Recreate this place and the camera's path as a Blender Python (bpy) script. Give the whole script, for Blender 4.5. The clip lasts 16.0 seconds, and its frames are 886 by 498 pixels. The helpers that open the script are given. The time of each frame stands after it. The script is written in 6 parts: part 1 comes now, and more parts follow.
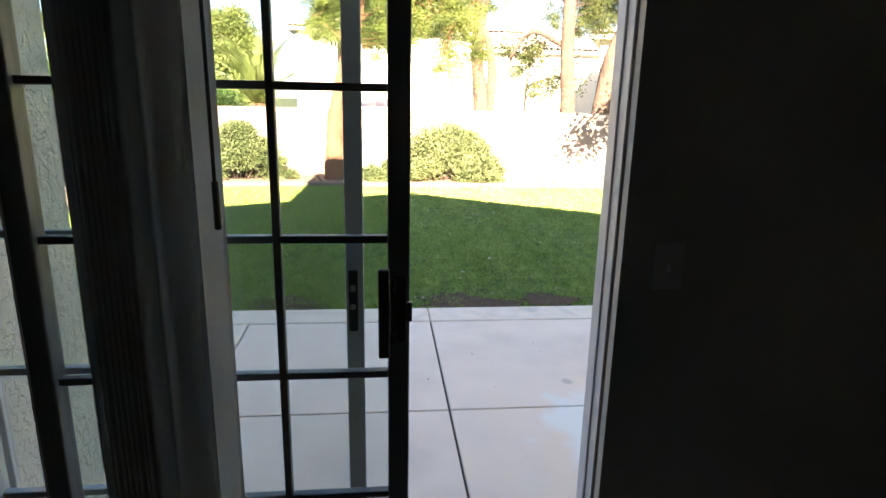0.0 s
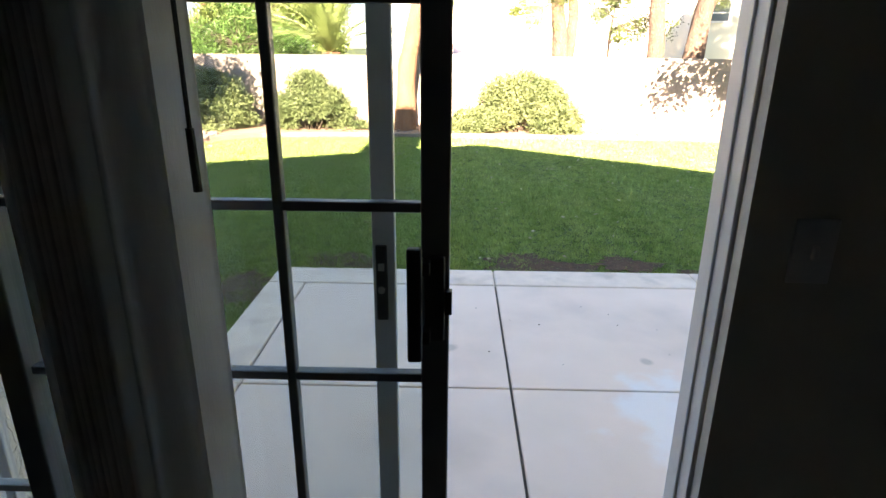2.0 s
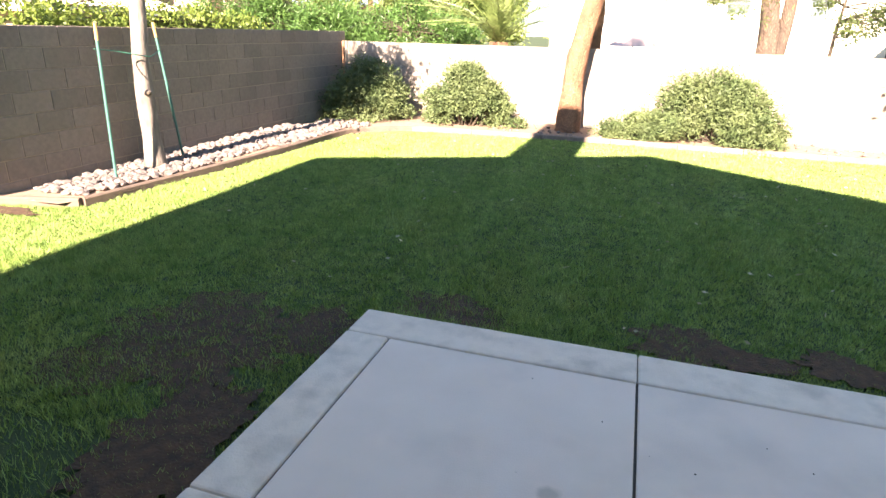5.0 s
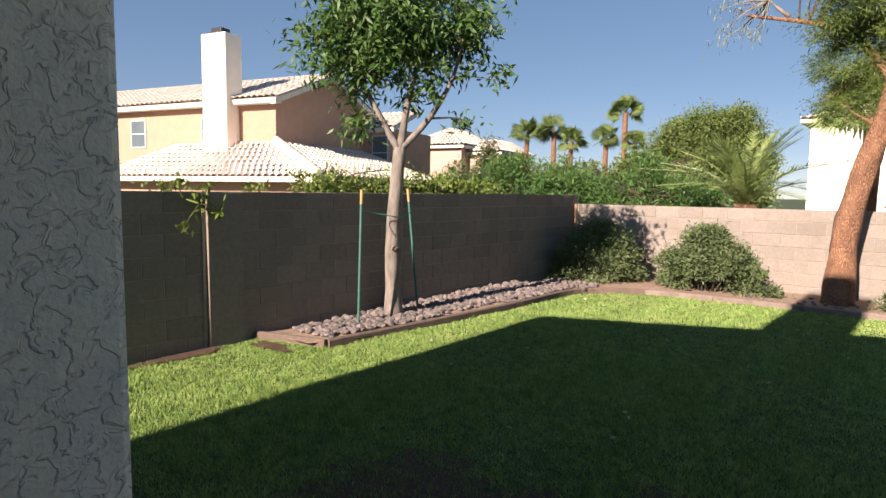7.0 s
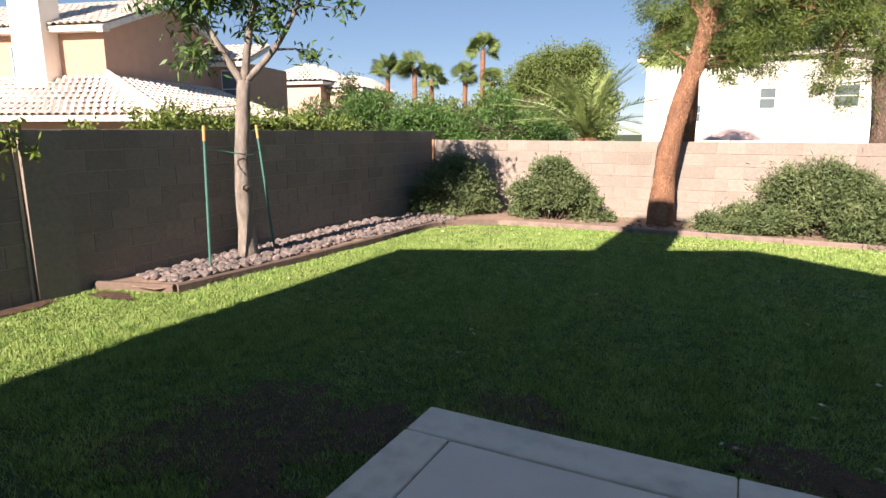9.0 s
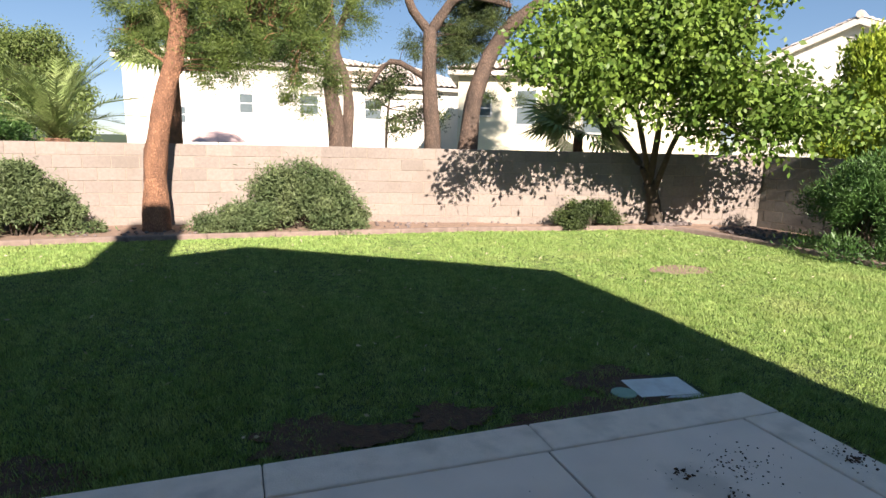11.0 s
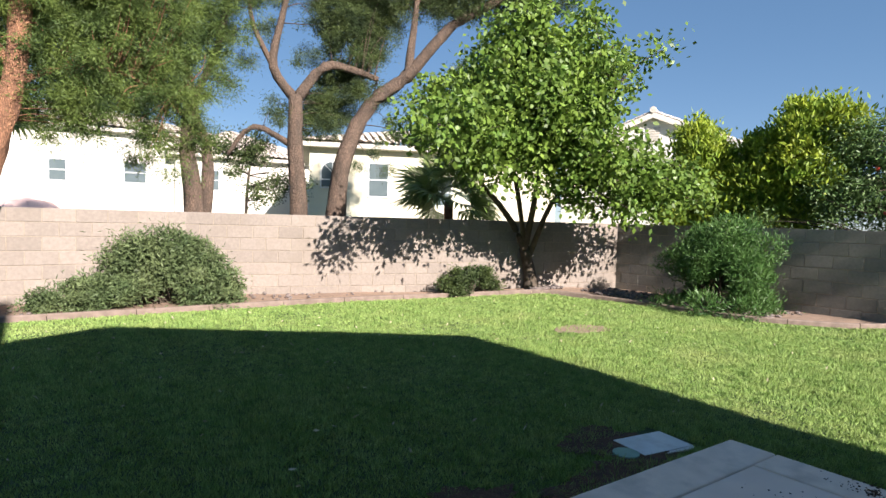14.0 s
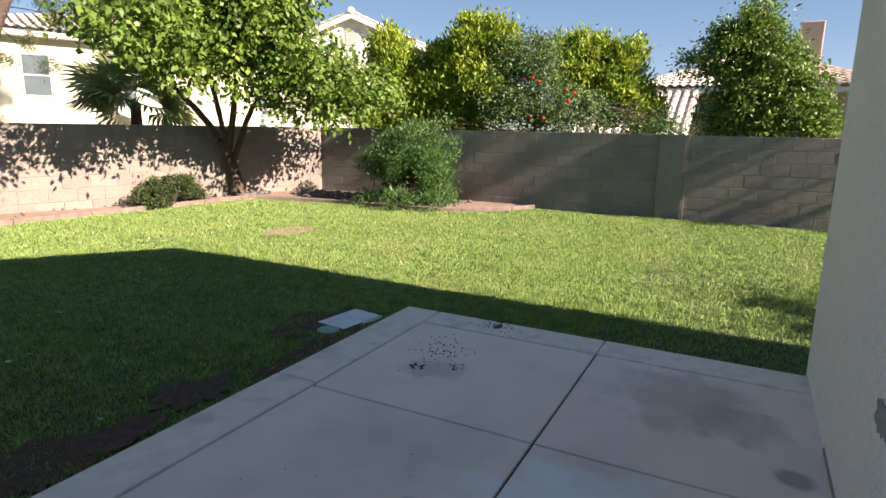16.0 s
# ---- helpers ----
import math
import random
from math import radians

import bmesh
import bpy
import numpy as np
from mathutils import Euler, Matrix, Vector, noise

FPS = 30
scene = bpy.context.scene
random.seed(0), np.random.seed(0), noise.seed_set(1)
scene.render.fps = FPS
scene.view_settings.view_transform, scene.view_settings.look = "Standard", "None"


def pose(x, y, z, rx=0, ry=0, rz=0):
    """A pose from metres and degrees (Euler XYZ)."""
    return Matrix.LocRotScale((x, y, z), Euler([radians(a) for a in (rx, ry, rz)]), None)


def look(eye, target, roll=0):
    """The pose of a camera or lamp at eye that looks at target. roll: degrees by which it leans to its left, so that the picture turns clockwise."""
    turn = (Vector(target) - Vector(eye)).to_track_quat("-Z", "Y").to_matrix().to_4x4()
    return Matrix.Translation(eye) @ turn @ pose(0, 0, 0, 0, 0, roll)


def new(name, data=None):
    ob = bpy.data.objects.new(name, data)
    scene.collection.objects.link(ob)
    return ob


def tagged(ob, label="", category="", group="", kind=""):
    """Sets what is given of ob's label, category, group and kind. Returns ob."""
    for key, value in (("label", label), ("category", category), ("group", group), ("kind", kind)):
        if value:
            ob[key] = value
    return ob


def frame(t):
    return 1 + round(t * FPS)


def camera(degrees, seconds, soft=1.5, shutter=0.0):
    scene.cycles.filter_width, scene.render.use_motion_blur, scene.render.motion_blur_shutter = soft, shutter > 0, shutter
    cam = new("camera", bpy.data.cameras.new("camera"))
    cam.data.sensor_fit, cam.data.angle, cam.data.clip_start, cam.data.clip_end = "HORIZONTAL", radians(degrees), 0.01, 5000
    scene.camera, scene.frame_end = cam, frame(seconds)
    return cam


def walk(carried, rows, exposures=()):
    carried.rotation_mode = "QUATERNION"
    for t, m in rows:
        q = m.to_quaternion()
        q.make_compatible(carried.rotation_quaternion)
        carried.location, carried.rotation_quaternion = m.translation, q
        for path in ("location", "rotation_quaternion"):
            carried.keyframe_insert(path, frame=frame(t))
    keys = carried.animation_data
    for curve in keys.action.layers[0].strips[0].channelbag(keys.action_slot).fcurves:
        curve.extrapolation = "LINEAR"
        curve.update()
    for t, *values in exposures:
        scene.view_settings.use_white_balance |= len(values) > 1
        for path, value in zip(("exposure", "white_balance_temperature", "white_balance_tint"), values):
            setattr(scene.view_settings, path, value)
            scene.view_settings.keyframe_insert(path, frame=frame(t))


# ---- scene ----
cam = camera(73.5, 16.0)
PATH = [
    (0, (1.149, 0.082, 1.554), (1.352, 2.01, 1.063), 1.2),
    (0.5, (1.164, 0.245, 1.532), (1.25, 2.179, 1.03), 0.9),
    (1, (1.266, 0.371, 1.521), (1.307, 2.292, 0.966), 0.5),
    (1.5, (1.279, 0.344, 1.533), (1.253, 2.252, 0.933), 1.3),
    (2, (1.22, 0.418, 1.503), (1.179, 2.31, 0.856), 0.5),
    (2.5, (1.306, 0.669, 1.478), (1.28, 2.535, 0.759), 0.2),
    (3, (1.368, 0.94, 1.47), (1.344, 2.779, 0.683), 0.5),
    (3.2, (1.377, 1.098, 1.487), (1.345, 2.926, 0.662), 0.5),
    (5.3, (1.289, 1.519, 1.542), (0.625, 3.307, 0.941), 1.1),
    (5.5, (1.262, 1.556, 1.519), (0.534, 3.356, 1.041), 1.0),
    (6, (1.247, 1.619, 1.518), (0.345, 3.375, 1.195), 0.7),
    (6.5, (1.235, 1.641, 1.516), (0.126, 3.289, 1.281), 0.8),
    (7, (1.205, 1.686, 1.529), (-0.059, 3.224, 1.337), 0.8),
    (7.5, (1.28, 1.668, 1.526), (-0.04, 3.159, 1.342), 0.6),
    (8, (1.342, 1.668, 1.529), (0.045, 3.17, 1.279), 0.5),
    (8.5, (1.375, 1.661, 1.504), (0.221, 3.262, 1.179), 0.3),
    (9, (1.39, 1.68, 1.479), (0.509, 3.433, 1.092), 0.1),
    (9.5, (1.421, 1.642, 1.515), (0.892, 3.521, 1.079), 0.4),
    (10, (1.441, 1.642, 1.53), (1.326, 3.587, 1.079), 0.5),
    (10.2, (1.437, 1.65, 1.525), (1.492, 3.6, 1.082), 0.7),
    (12.3, (1.356, 1.948, 1.479), (2.506, 3.569, 1.257), 1.8),
    (12.5, (1.316, 2.009, 1.483), (2.481, 3.621, 1.269), 2.0),
    (13, (1.166, 2.27, 1.416), (2.343, 3.875, 1.218), 1.8),
    (13.5, (1.045, 2.501, 1.276), (2.206, 4.124, 1.151), 1.8),
    (14, (0.731, 2.457, 1.325), (1.892, 4.082, 1.224), 1.6),
    (14.5, (0.491, 2.24, 1.399), (1.69, 3.838, 1.285), 1.3),
    (15, (0.475, 2.137, 1.378), (1.82, 3.603, 1.173), 1.1),
    (15.5, (0.444, 2.124, 1.387), (2.0, 3.332, 1.038), 1.0),
    (16, (0.456, 2.089, 1.395), (2.201, 2.978, 0.99), 1.1),
]
EXPOSURES = [(0.0, 3.55, 9000, 27), (1.0, 3.55, 9000, 27), (2.0, 3.65, 9000, 27), (3.2, 3.6, 8900, 27), (5.3, 2.45, 7700, 21), (6.0, 1.45, 7400, 20),
             (7.5, 1.15, 7400, 21), (9.0, 1.35, 7300, 21), (10.2, 1.4, 7200, 20), (12.3, 1.2, 6700, 14), (14.5, 1.25, 6600, 14), (15.2, 1.3, 6900, 15), (16.0, 1.5, 7500, 22)]
walk(cam, [(t, look(eye, target, roll)) for t, eye, target, roll in PATH], EXPOSURES)


# ---- world and sun ----
world = bpy.data.worlds.new("sky")
scene.world = world
world.use_nodes = True
wn = world.node_tree
bg = wn.nodes["Background"]
sky = wn.nodes.new("ShaderNodeTexSky")
sky.sky_type = "NISHITA"
sky.sun_disc = False
sky.sun_elevation = radians(28.5)
sky.sun_rotation = radians(180)
sky.altitude = 600
sky.air_density = 0.6
sky.ozone_density = 3.0
sky.dust_density = 0.0
hue = wn.nodes.new("ShaderNodeHueSaturation")
hue.inputs["Saturation"].default_value = 1.5
soften = wn.nodes.new("ShaderNodeGamma")
soften.inputs["Gamma"].default_value = 0.5
wn.links.new(sky.outputs[0], soften.inputs["Color"])
wn.links.new(soften.outputs[0], hue.inputs["Color"])
wn.links.new(hue.outputs[0], bg.inputs[0])
bg.inputs[1].default_value = 0.13
sun = new("sun", bpy.data.lights.new("sun", "SUN"))
sun.data.energy, sun.data.angle, sun.data.color = 5.0, radians(0.5), (1.0, 0.95, 0.88)
sun.matrix_world = look((0, 0, 10), (0.02 * 10, 10, 10 - 5.43))


# ---- materials ----
def material(name, colour, rough=0.8, colour2=None, scale=8.0, detail=6.0, bump=0.0, bump_scale=60.0, metal=0.0, per_object=0.0, stretch=(1, 1, 1), stain=0.0, stain_colour=None, stain_scale=0.8, island=0.0, sheen=0.5, translucent=0.0, relief=0.01):
    m = bpy.data.materials.new(name)
    m.use_nodes = True
    nt = m.node_tree
    n, l = nt.nodes, nt.links
    b = n["Principled BSDF"]
    b.inputs["Roughness"].default_value = rough
    b.inputs["Metallic"].default_value = metal
    b.inputs["Specular IOR Level"].default_value = sheen
    co = n.new("ShaderNodeTexCoord")
    mp = n.new("ShaderNodeMapping")
    mp.inputs["Scale"].default_value = stretch
    geo = n.new("ShaderNodeNewGeometry")
    l.new(geo.outputs["Position"], mp.inputs["Vector"])
    no = n.new("ShaderNodeTexNoise")
    no.inputs["Scale"].default_value = scale
    no.inputs["Detail"].default_value = detail
    l.new(mp.outputs[0], no.inputs["Vector"])
    ramp = n.new("ShaderNodeMapRange")
    ramp.inputs[1].default_value, ramp.inputs[2].default_value = 0.3, 0.7
    l.new(no.outputs["Fac"], ramp.inputs[0])
    mix = n.new("ShaderNodeMix")
    mix.data_type = "RGBA"
    c2 = colour2 or tuple(c * 0.75 for c in colour)
    mix.inputs["A"].default_value = (*colour, 1)
    mix.inputs["B"].default_value = (*c2, 1)
    l.new(ramp.outputs[0], mix.inputs["Factor"])
    out = mix.outputs["Result"]
    if stain:
        n2 = n.new("ShaderNodeTexNoise")
        n2.inputs["Scale"].default_value, n2.inputs["Detail"].default_value = stain_scale, 8
        l.new(geo.outputs["Position"], n2.inputs["Vector"])
        r2 = n.new("ShaderNodeMapRange")
        r2.inputs[1].default_value, r2.inputs[2].default_value, r2.inputs[4].default_value = 0.52, 0.72, stain
        l.new(n2.outputs["Fac"], r2.inputs[0])
        mx = n.new("ShaderNodeMix")
        mx.data_type = "RGBA"
        l.new(r2.outputs[0], mx.inputs["Factor"])
        l.new(out, mx.inputs["A"])
        mx.inputs["B"].default_value = (*(stain_colour or tuple(c * 0.5 for c in colour)), 1)
        out = mx.outputs["Result"]
    if per_object or island:
        hs = n.new("ShaderNodeHueSaturation")
        if island:
            src = geo.outputs["Random Per Island"]
        else:
            src = n.new("ShaderNodeObjectInfo").outputs["Random"]
        r3 = n.new("ShaderNodeMapRange")
        k = island or per_object
        r3.inputs[3].default_value, r3.inputs[4].default_value = 1 - k, 1 + k
        l.new(src, r3.inputs[0])
        l.new(r3.outputs[0], hs.inputs["Value"])
        l.new(out, hs.inputs["Color"])
        out = hs.outputs[0]
    l.new(out, b.inputs["Base Color"])
    if bump:
        nb = n.new("ShaderNodeTexNoise")
        nb.inputs["Scale"].default_value, nb.inputs["Detail"].default_value = bump_scale, 4
        l.new(mp.outputs[0], nb.inputs["Vector"])
        bp = n.new("ShaderNodeBump")
        bp.inputs["Strength"].default_value = min(1.0, bump)
        bp.inputs["Distance"].default_value = relief
        l.new(nb.outputs["Fac"], bp.inputs["Height"])
        l.new(bp.outputs[0], b.inputs["Normal"])
    if translucent:
        tr = n.new("ShaderNodeBsdfTranslucent")
        l.new(out, tr.inputs["Color"])
        ms = n.new("ShaderNodeMixShader")
        ms.inputs[0].default_value = translucent
        l.new(b.outputs[0], ms.inputs[1])
        l.new(tr.outputs[0], ms.inputs[2])
        l.new(ms.outputs[0], n["Material Output"].inputs["Surface"])
    return m


M_LAWN = material("lawn_soil", (0.045, 0.07, 0.02), 0.95, (0.03, 0.05, 0.015), 12, bump=0.6, bump_scale=90)
M_CONC = material("concrete", (0.82, 0.655, 0.56), 0.75, (0.75, 0.60, 0.51), 3, bump=0.15, bump_scale=150, stain=0.35, stain_colour=(0.36, 0.32, 0.29), stain_scale=1.3, per_object=0.03)
def spots(m, places):
    """Stains and pale patches with soft, uneven edges: (x, y, radius, strength, colour)."""
    n, l = m.node_tree.nodes, m.node_tree.links
    b = n["Principled BSDF"]
    geo = n.new("ShaderNodeNewGeometry")
    nz = n.new("ShaderNodeTexNoise")
    nz.inputs["Scale"].default_value, nz.inputs["Detail"].default_value = 5.0, 8
    l.new(geo.outputs["Position"], nz.inputs["Vector"])
    out = b.inputs["Base Color"].links[0].from_socket
    for x, y, r, k, c in places:
        d = n.new("ShaderNodeVectorMath")
        d.operation = "DISTANCE"
        d.inputs[1].default_value = (x, y, 0)
        l.new(geo.outputs["Position"], d.inputs[0])
        a = n.new("ShaderNodeMath")
        a.operation = "MULTIPLY_ADD"
        a.inputs[1].default_value, a.inputs[2].default_value = r * 2.2, -r * 1.1
        l.new(nz.outputs["Fac"], a.inputs[0])
        e = n.new("ShaderNodeMath")
        e.operation = "ADD"
        l.new(d.outputs["Value"], e.inputs[0])
        l.new(a.outputs[0], e.inputs[1])
        mr = n.new("ShaderNodeMapRange")
        mr.inputs[1].default_value, mr.inputs[2].default_value, mr.inputs[3].default_value, mr.inputs[4].default_value = r * 0.5, r, k, 0.0
        l.new(e.outputs[0], mr.inputs[0])
        mx = n.new("ShaderNodeMix")
        mx.data_type = "RGBA"
        l.new(mr.outputs[0], mx.inputs["Factor"])
        l.new(out, mx.inputs["A"])
        mx.inputs["B"].default_value = (*c, 1)
        out = mx.outputs["Result"]
    l.new(out, b.inputs["Base Color"])


# Two pale grey patches first, then brown and dark stains.
spots(M_CONC, [(2.3, 2.62, 0.42, 0.8, (0.76, 0.75, 0.74)), (2.5, 2.45, 0.3, 0.6, (0.76, 0.75, 0.74)), (3.66, 2.3, 0.42, 0.4, (0.33, 0.26, 0.20)), (3.5, 2.0, 0.25, 0.4, (0.35, 0.28, 0.22)),
               (3.08, 1.79, 0.08, 0.65, (0.20, 0.17, 0.145)), (3.38, 3.62, 0.2, 0.35, (0.28, 0.23, 0.19)), (1.2, 3.2, 0.05, 0.5, (0.3, 0.25, 0.2)), (2.2, 3.1, 0.04, 0.5, (0.33, 0.28, 0.23))])
M_BORDER = material("border_concrete", (0.82, 0.67, 0.56), 0.85, (0.70, 0.57, 0.475), 9, bump=0.3, bump_scale=120, stain=0.35, stain_colour=(0.36, 0.30, 0.25), stain_scale=4.5)
M_JOINT = material("joint", (0.10, 0.08, 0.065), 0.95)
M_BLOCK = material("block", (0.30, 0.252, 0.217), 0.92, (0.245, 0.205, 0.175), 25, bump=0.4, bump_scale=220, per_object=0.10, stain=0.5, stain_colour=(0.215, 0.175, 0.14), stain_scale=1.6)
M_MORTAR = material("mortar", (0.36, 0.30, 0.24), 0.95, (0.28, 0.23, 0.18), 30, bump=0.3, bump_scale=200)
def lace_texture(m, scale, depth):
    """Knock-down stucco: flat raised islands with sharp ragged rims."""
    n, l = m.node_tree.nodes, m.node_tree.links
    b = n["Principled BSDF"]
    geo = n.new("ShaderNodeNewGeometry")
    nz = n.new("ShaderNodeTexNoise")
    nz.inputs["Scale"].default_value, nz.inputs["Detail"].default_value, nz.inputs["Distortion"].default_value = scale, 3, 0.8
    l.new(geo.outputs["Position"], nz.inputs["Vector"])
    mr = n.new("ShaderNodeMapRange")
    mr.inputs[1].default_value, mr.inputs[2].default_value = 0.47, 0.53
    l.new(nz.outputs["Fac"], mr.inputs[0])
    bp = n.new("ShaderNodeBump")
    bp.inputs["Strength"].default_value, bp.inputs["Distance"].default_value = 1.0, depth
    l.new(mr.outputs[0], bp.inputs["Height"])
    l.new(b.inputs["Normal"].links[0].from_socket, bp.inputs["Normal"])
    l.new(bp.outputs[0], b.inputs["Normal"])


M_STUCCO = material("stucco", (0.82, 0.765, 0.69), 0.9, (0.75, 0.70, 0.625), 30, bump=0.6, bump_scale=90, relief=0.008)
lace_texture(M_STUCCO, 26, 0.005)
M_INWALL = material("interior_paint", (0.52, 0.505, 0.465), 0.85, (0.48, 0.465, 0.43), 4, bump=0.1, bump_scale=120)
M_FLOOR = material("interior_floor", (0.30, 0.24, 0.18), 0.6, (0.24, 0.19, 0.14), 6)
M_FRAME = material("white_vinyl_frame", (0.62, 0.64, 0.66), 0.45, (0.58, 0.60, 0.62), 10)
# Frame vinyl against daylight: its backlit darkness is put into the colour.
M_FRAME_DARK = material("backlit_vinyl_frame", (0.16, 0.17, 0.18), 0.45, (0.13, 0.14, 0.15), 10)
M_BLACK = material("black_metal", (0.02, 0.02, 0.022), 0.4, (0.03, 0.03, 0.03), 20)


def glass_material():
    m = bpy.data.materials.new("window_glass")
    m.use_nodes = True
    n, l = m.node_tree.nodes, m.node_tree.links
    tr = n.new("ShaderNodeBsdfTransparent")
    tr.inputs[0].default_value = (0.88, 0.92, 0.91, 1)
    gl = n.new("ShaderNodeBsdfGlossy")
    gl.inputs["Roughness"].default_value = 0.02
    fr = n.new("ShaderNodeLayerWeight")
    pw = n.new("ShaderNodeMath")
    pw.operation = "POWER"
    pw.inputs[1].default_value = 5.0
    l.new(fr.outputs["Facing"], pw.inputs[0])
    ad = n.new("ShaderNodeMath")
    ad.operation = "MULTIPLY_ADD"
    ad.inputs[1].default_value, ad.inputs[2].default_value = 0.8, 0.035
    l.new(pw.outputs[0], ad.inputs[0])
    mx = n.new("ShaderNodeMixShader")
    l.new(ad.outputs[0], mx.inputs[0])
    l.new(tr.outputs[0], mx.inputs[1])
    l.new(gl.outputs[0], mx.inputs[2])
    l.new(mx.outputs[0], n["Material Output"].inputs["Surface"])
    return m


M_GLASS = glass_material()


# ---- mesh helpers ----
def box(bm, x0, y0, z0, x1, y1, z1, bevel=0.0):
    r = bmesh.ops.create_cube(bm, size=1.0, matrix=Matrix.LocRotScale(((x0 + x1) / 2, (y0 + y1) / 2, (z0 + z1) / 2), None, (abs(x1 - x0), abs(y1 - y0), abs(z1 - z0))))
    if bevel:
        es = {e for v in r["verts"] for e in v.link_edges}
        bmesh.ops.bevel(bm, geom=list(es), offset=bevel, segments=2, affect="EDGES", profile=0.5)
    return r["verts"]


def mesh_of(bm, mat, smooth=False):
    me = bpy.data.meshes.new("mesh")
    bm.to_mesh(me)
    bm.free()
    if mat:
        me.materials.append(mat)
    if smooth:
        for p in me.polygons:
            p.use_smooth = True
    return me


def part(name, bm, mat, parent=None, label="", smooth=False):
    ob = new(name, bm if isinstance(bm, bpy.types.Mesh) else mesh_of(bm, mat, smooth))
    if parent:
        ob.parent = parent
        ob.matrix_parent_inverse = Matrix.Translation(-Vector(parent.location))
    if label:
        ob["label"] = label
    return ob


def block_box(name, x0, y0, z0, x1, y1, z1, mat, parent=None, bevel=0.0, label=""):
    bm = bmesh.new()
    box(bm, x0, y0, z0, x1, y1, z1, bevel)
    return part(name, bm, mat, parent, label)


def thing(name, x, y, z, label="", category="", group="", kind=""):
    ob = new(name)
    ob.location = (x, y, z)
    return tagged(ob, label, category, group, kind)


def structure(ob, label=""):
    return tagged(ob, label, "", "", "structure")


# ---- ground ----
def ground_z(x, y):
    return -0.045 + 0.05 * math.exp(-((x - 9.2) ** 2 + (y - 10.9) ** 2) / 0.9)


# PLAN
X_LEFT, Y_BACK, Z_TOP = -4.30, 12.50, 1.33
BEND = (2.9, 12.5)
CORNER = (10.85, 10.37)
RIGHT_END = (11.3, -3.0)
PX, PY = (-0.03, 0.22, 1.49, 2.83, 4.06, 4.34), (4.36, 4.08, 2.825, 1.57)


def build_ground():
    xs = [-400, -120, -40, -14] + [-8 + 0.5 * i for i in range(49)] + [24, 50, 130, 400]
    ys = [-400, -120, -40, -14] + [-8 + 0.5 * i for i in range(45)] + [22, 50, 130, 400]
    bm = bmesh.new()
    grid = [[bm.verts.new((x, y, ground_z(x, y) - 0.02)) for x in xs] for y in ys]
    for j in range(len(ys) - 1):
        for i in range(len(xs) - 1):
            bm.faces.new((grid[j][i], grid[j][i + 1], grid[j + 1][i + 1], grid[j + 1][i]))
    return structure(part("ground", bm, M_LAWN), "soil under a green lawn")


build_ground()


# ---- patio ----
def build_patio():
    pat = structure(block_box("patio", PX[0] + 0.02, 0.9, -0.30, PX[-1] - 0.02, PY[0] - 0.02, -0.014, M_JOINT), "pale concrete patio slab with scored joints")
    g = 0.006
    for i in range(1, 4):
        for j in range(1, 3):
            block_box("slab", PX[i] + g, PY[j + 1] + g, -0.1, PX[i + 1] - g, PY[j] - g, 0.0, M_CONC, pat, 0.006)
        block_box("slab", PX[i] + g, 1.0, -0.1, PX[i + 1] - g, PY[3] - g, -0.001, M_CONC, pat, 0.006)
    # raised border band round the slabs, cracked across at the joints
    xb = [PX[0], PX[2], PX[3] + 0.03, PX[5]]
    for a, b in zip(xb, xb[1:]):
        block_box("border", a + 0.002, PY[1] + 0.004, -0.12, b - 0.002, PY[0], 0.004, M_BORDER, pat, 0.012)
    for x0, x1 in ((PX[0], PX[1] - 0.004), (PX[4] + 0.004, PX[5])):
        ys = [1.0, PY[2], PY[1]]
        for a, b in zip(ys, ys[1:]):
            block_box("border", x0, a + 0.002, -0.12, x1, b - 0.002, 0.004, M_BORDER, pat, 0.012)


build_patio()


# ---- block walls ----
BW, BH, BT = 0.4064, 0.2032, 0.15


def unit_block(mat):
    bm = bmesh.new()
    box(bm, 0, -BT / 2, 0, BW - 0.011, BT / 2, BH - 0.011, 0.004)
    return mesh_of(bm, mat)


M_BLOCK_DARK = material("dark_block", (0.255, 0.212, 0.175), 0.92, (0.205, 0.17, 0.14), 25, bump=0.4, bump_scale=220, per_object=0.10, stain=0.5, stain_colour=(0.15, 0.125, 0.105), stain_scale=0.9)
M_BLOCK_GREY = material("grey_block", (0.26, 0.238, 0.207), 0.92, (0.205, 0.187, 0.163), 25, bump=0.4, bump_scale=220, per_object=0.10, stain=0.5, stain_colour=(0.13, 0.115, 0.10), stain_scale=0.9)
BLOCK, BLOCK_DARK, BLOCK_GREY = unit_block(M_BLOCK), unit_block(M_BLOCK_DARK), unit_block(M_BLOCK_GREY)


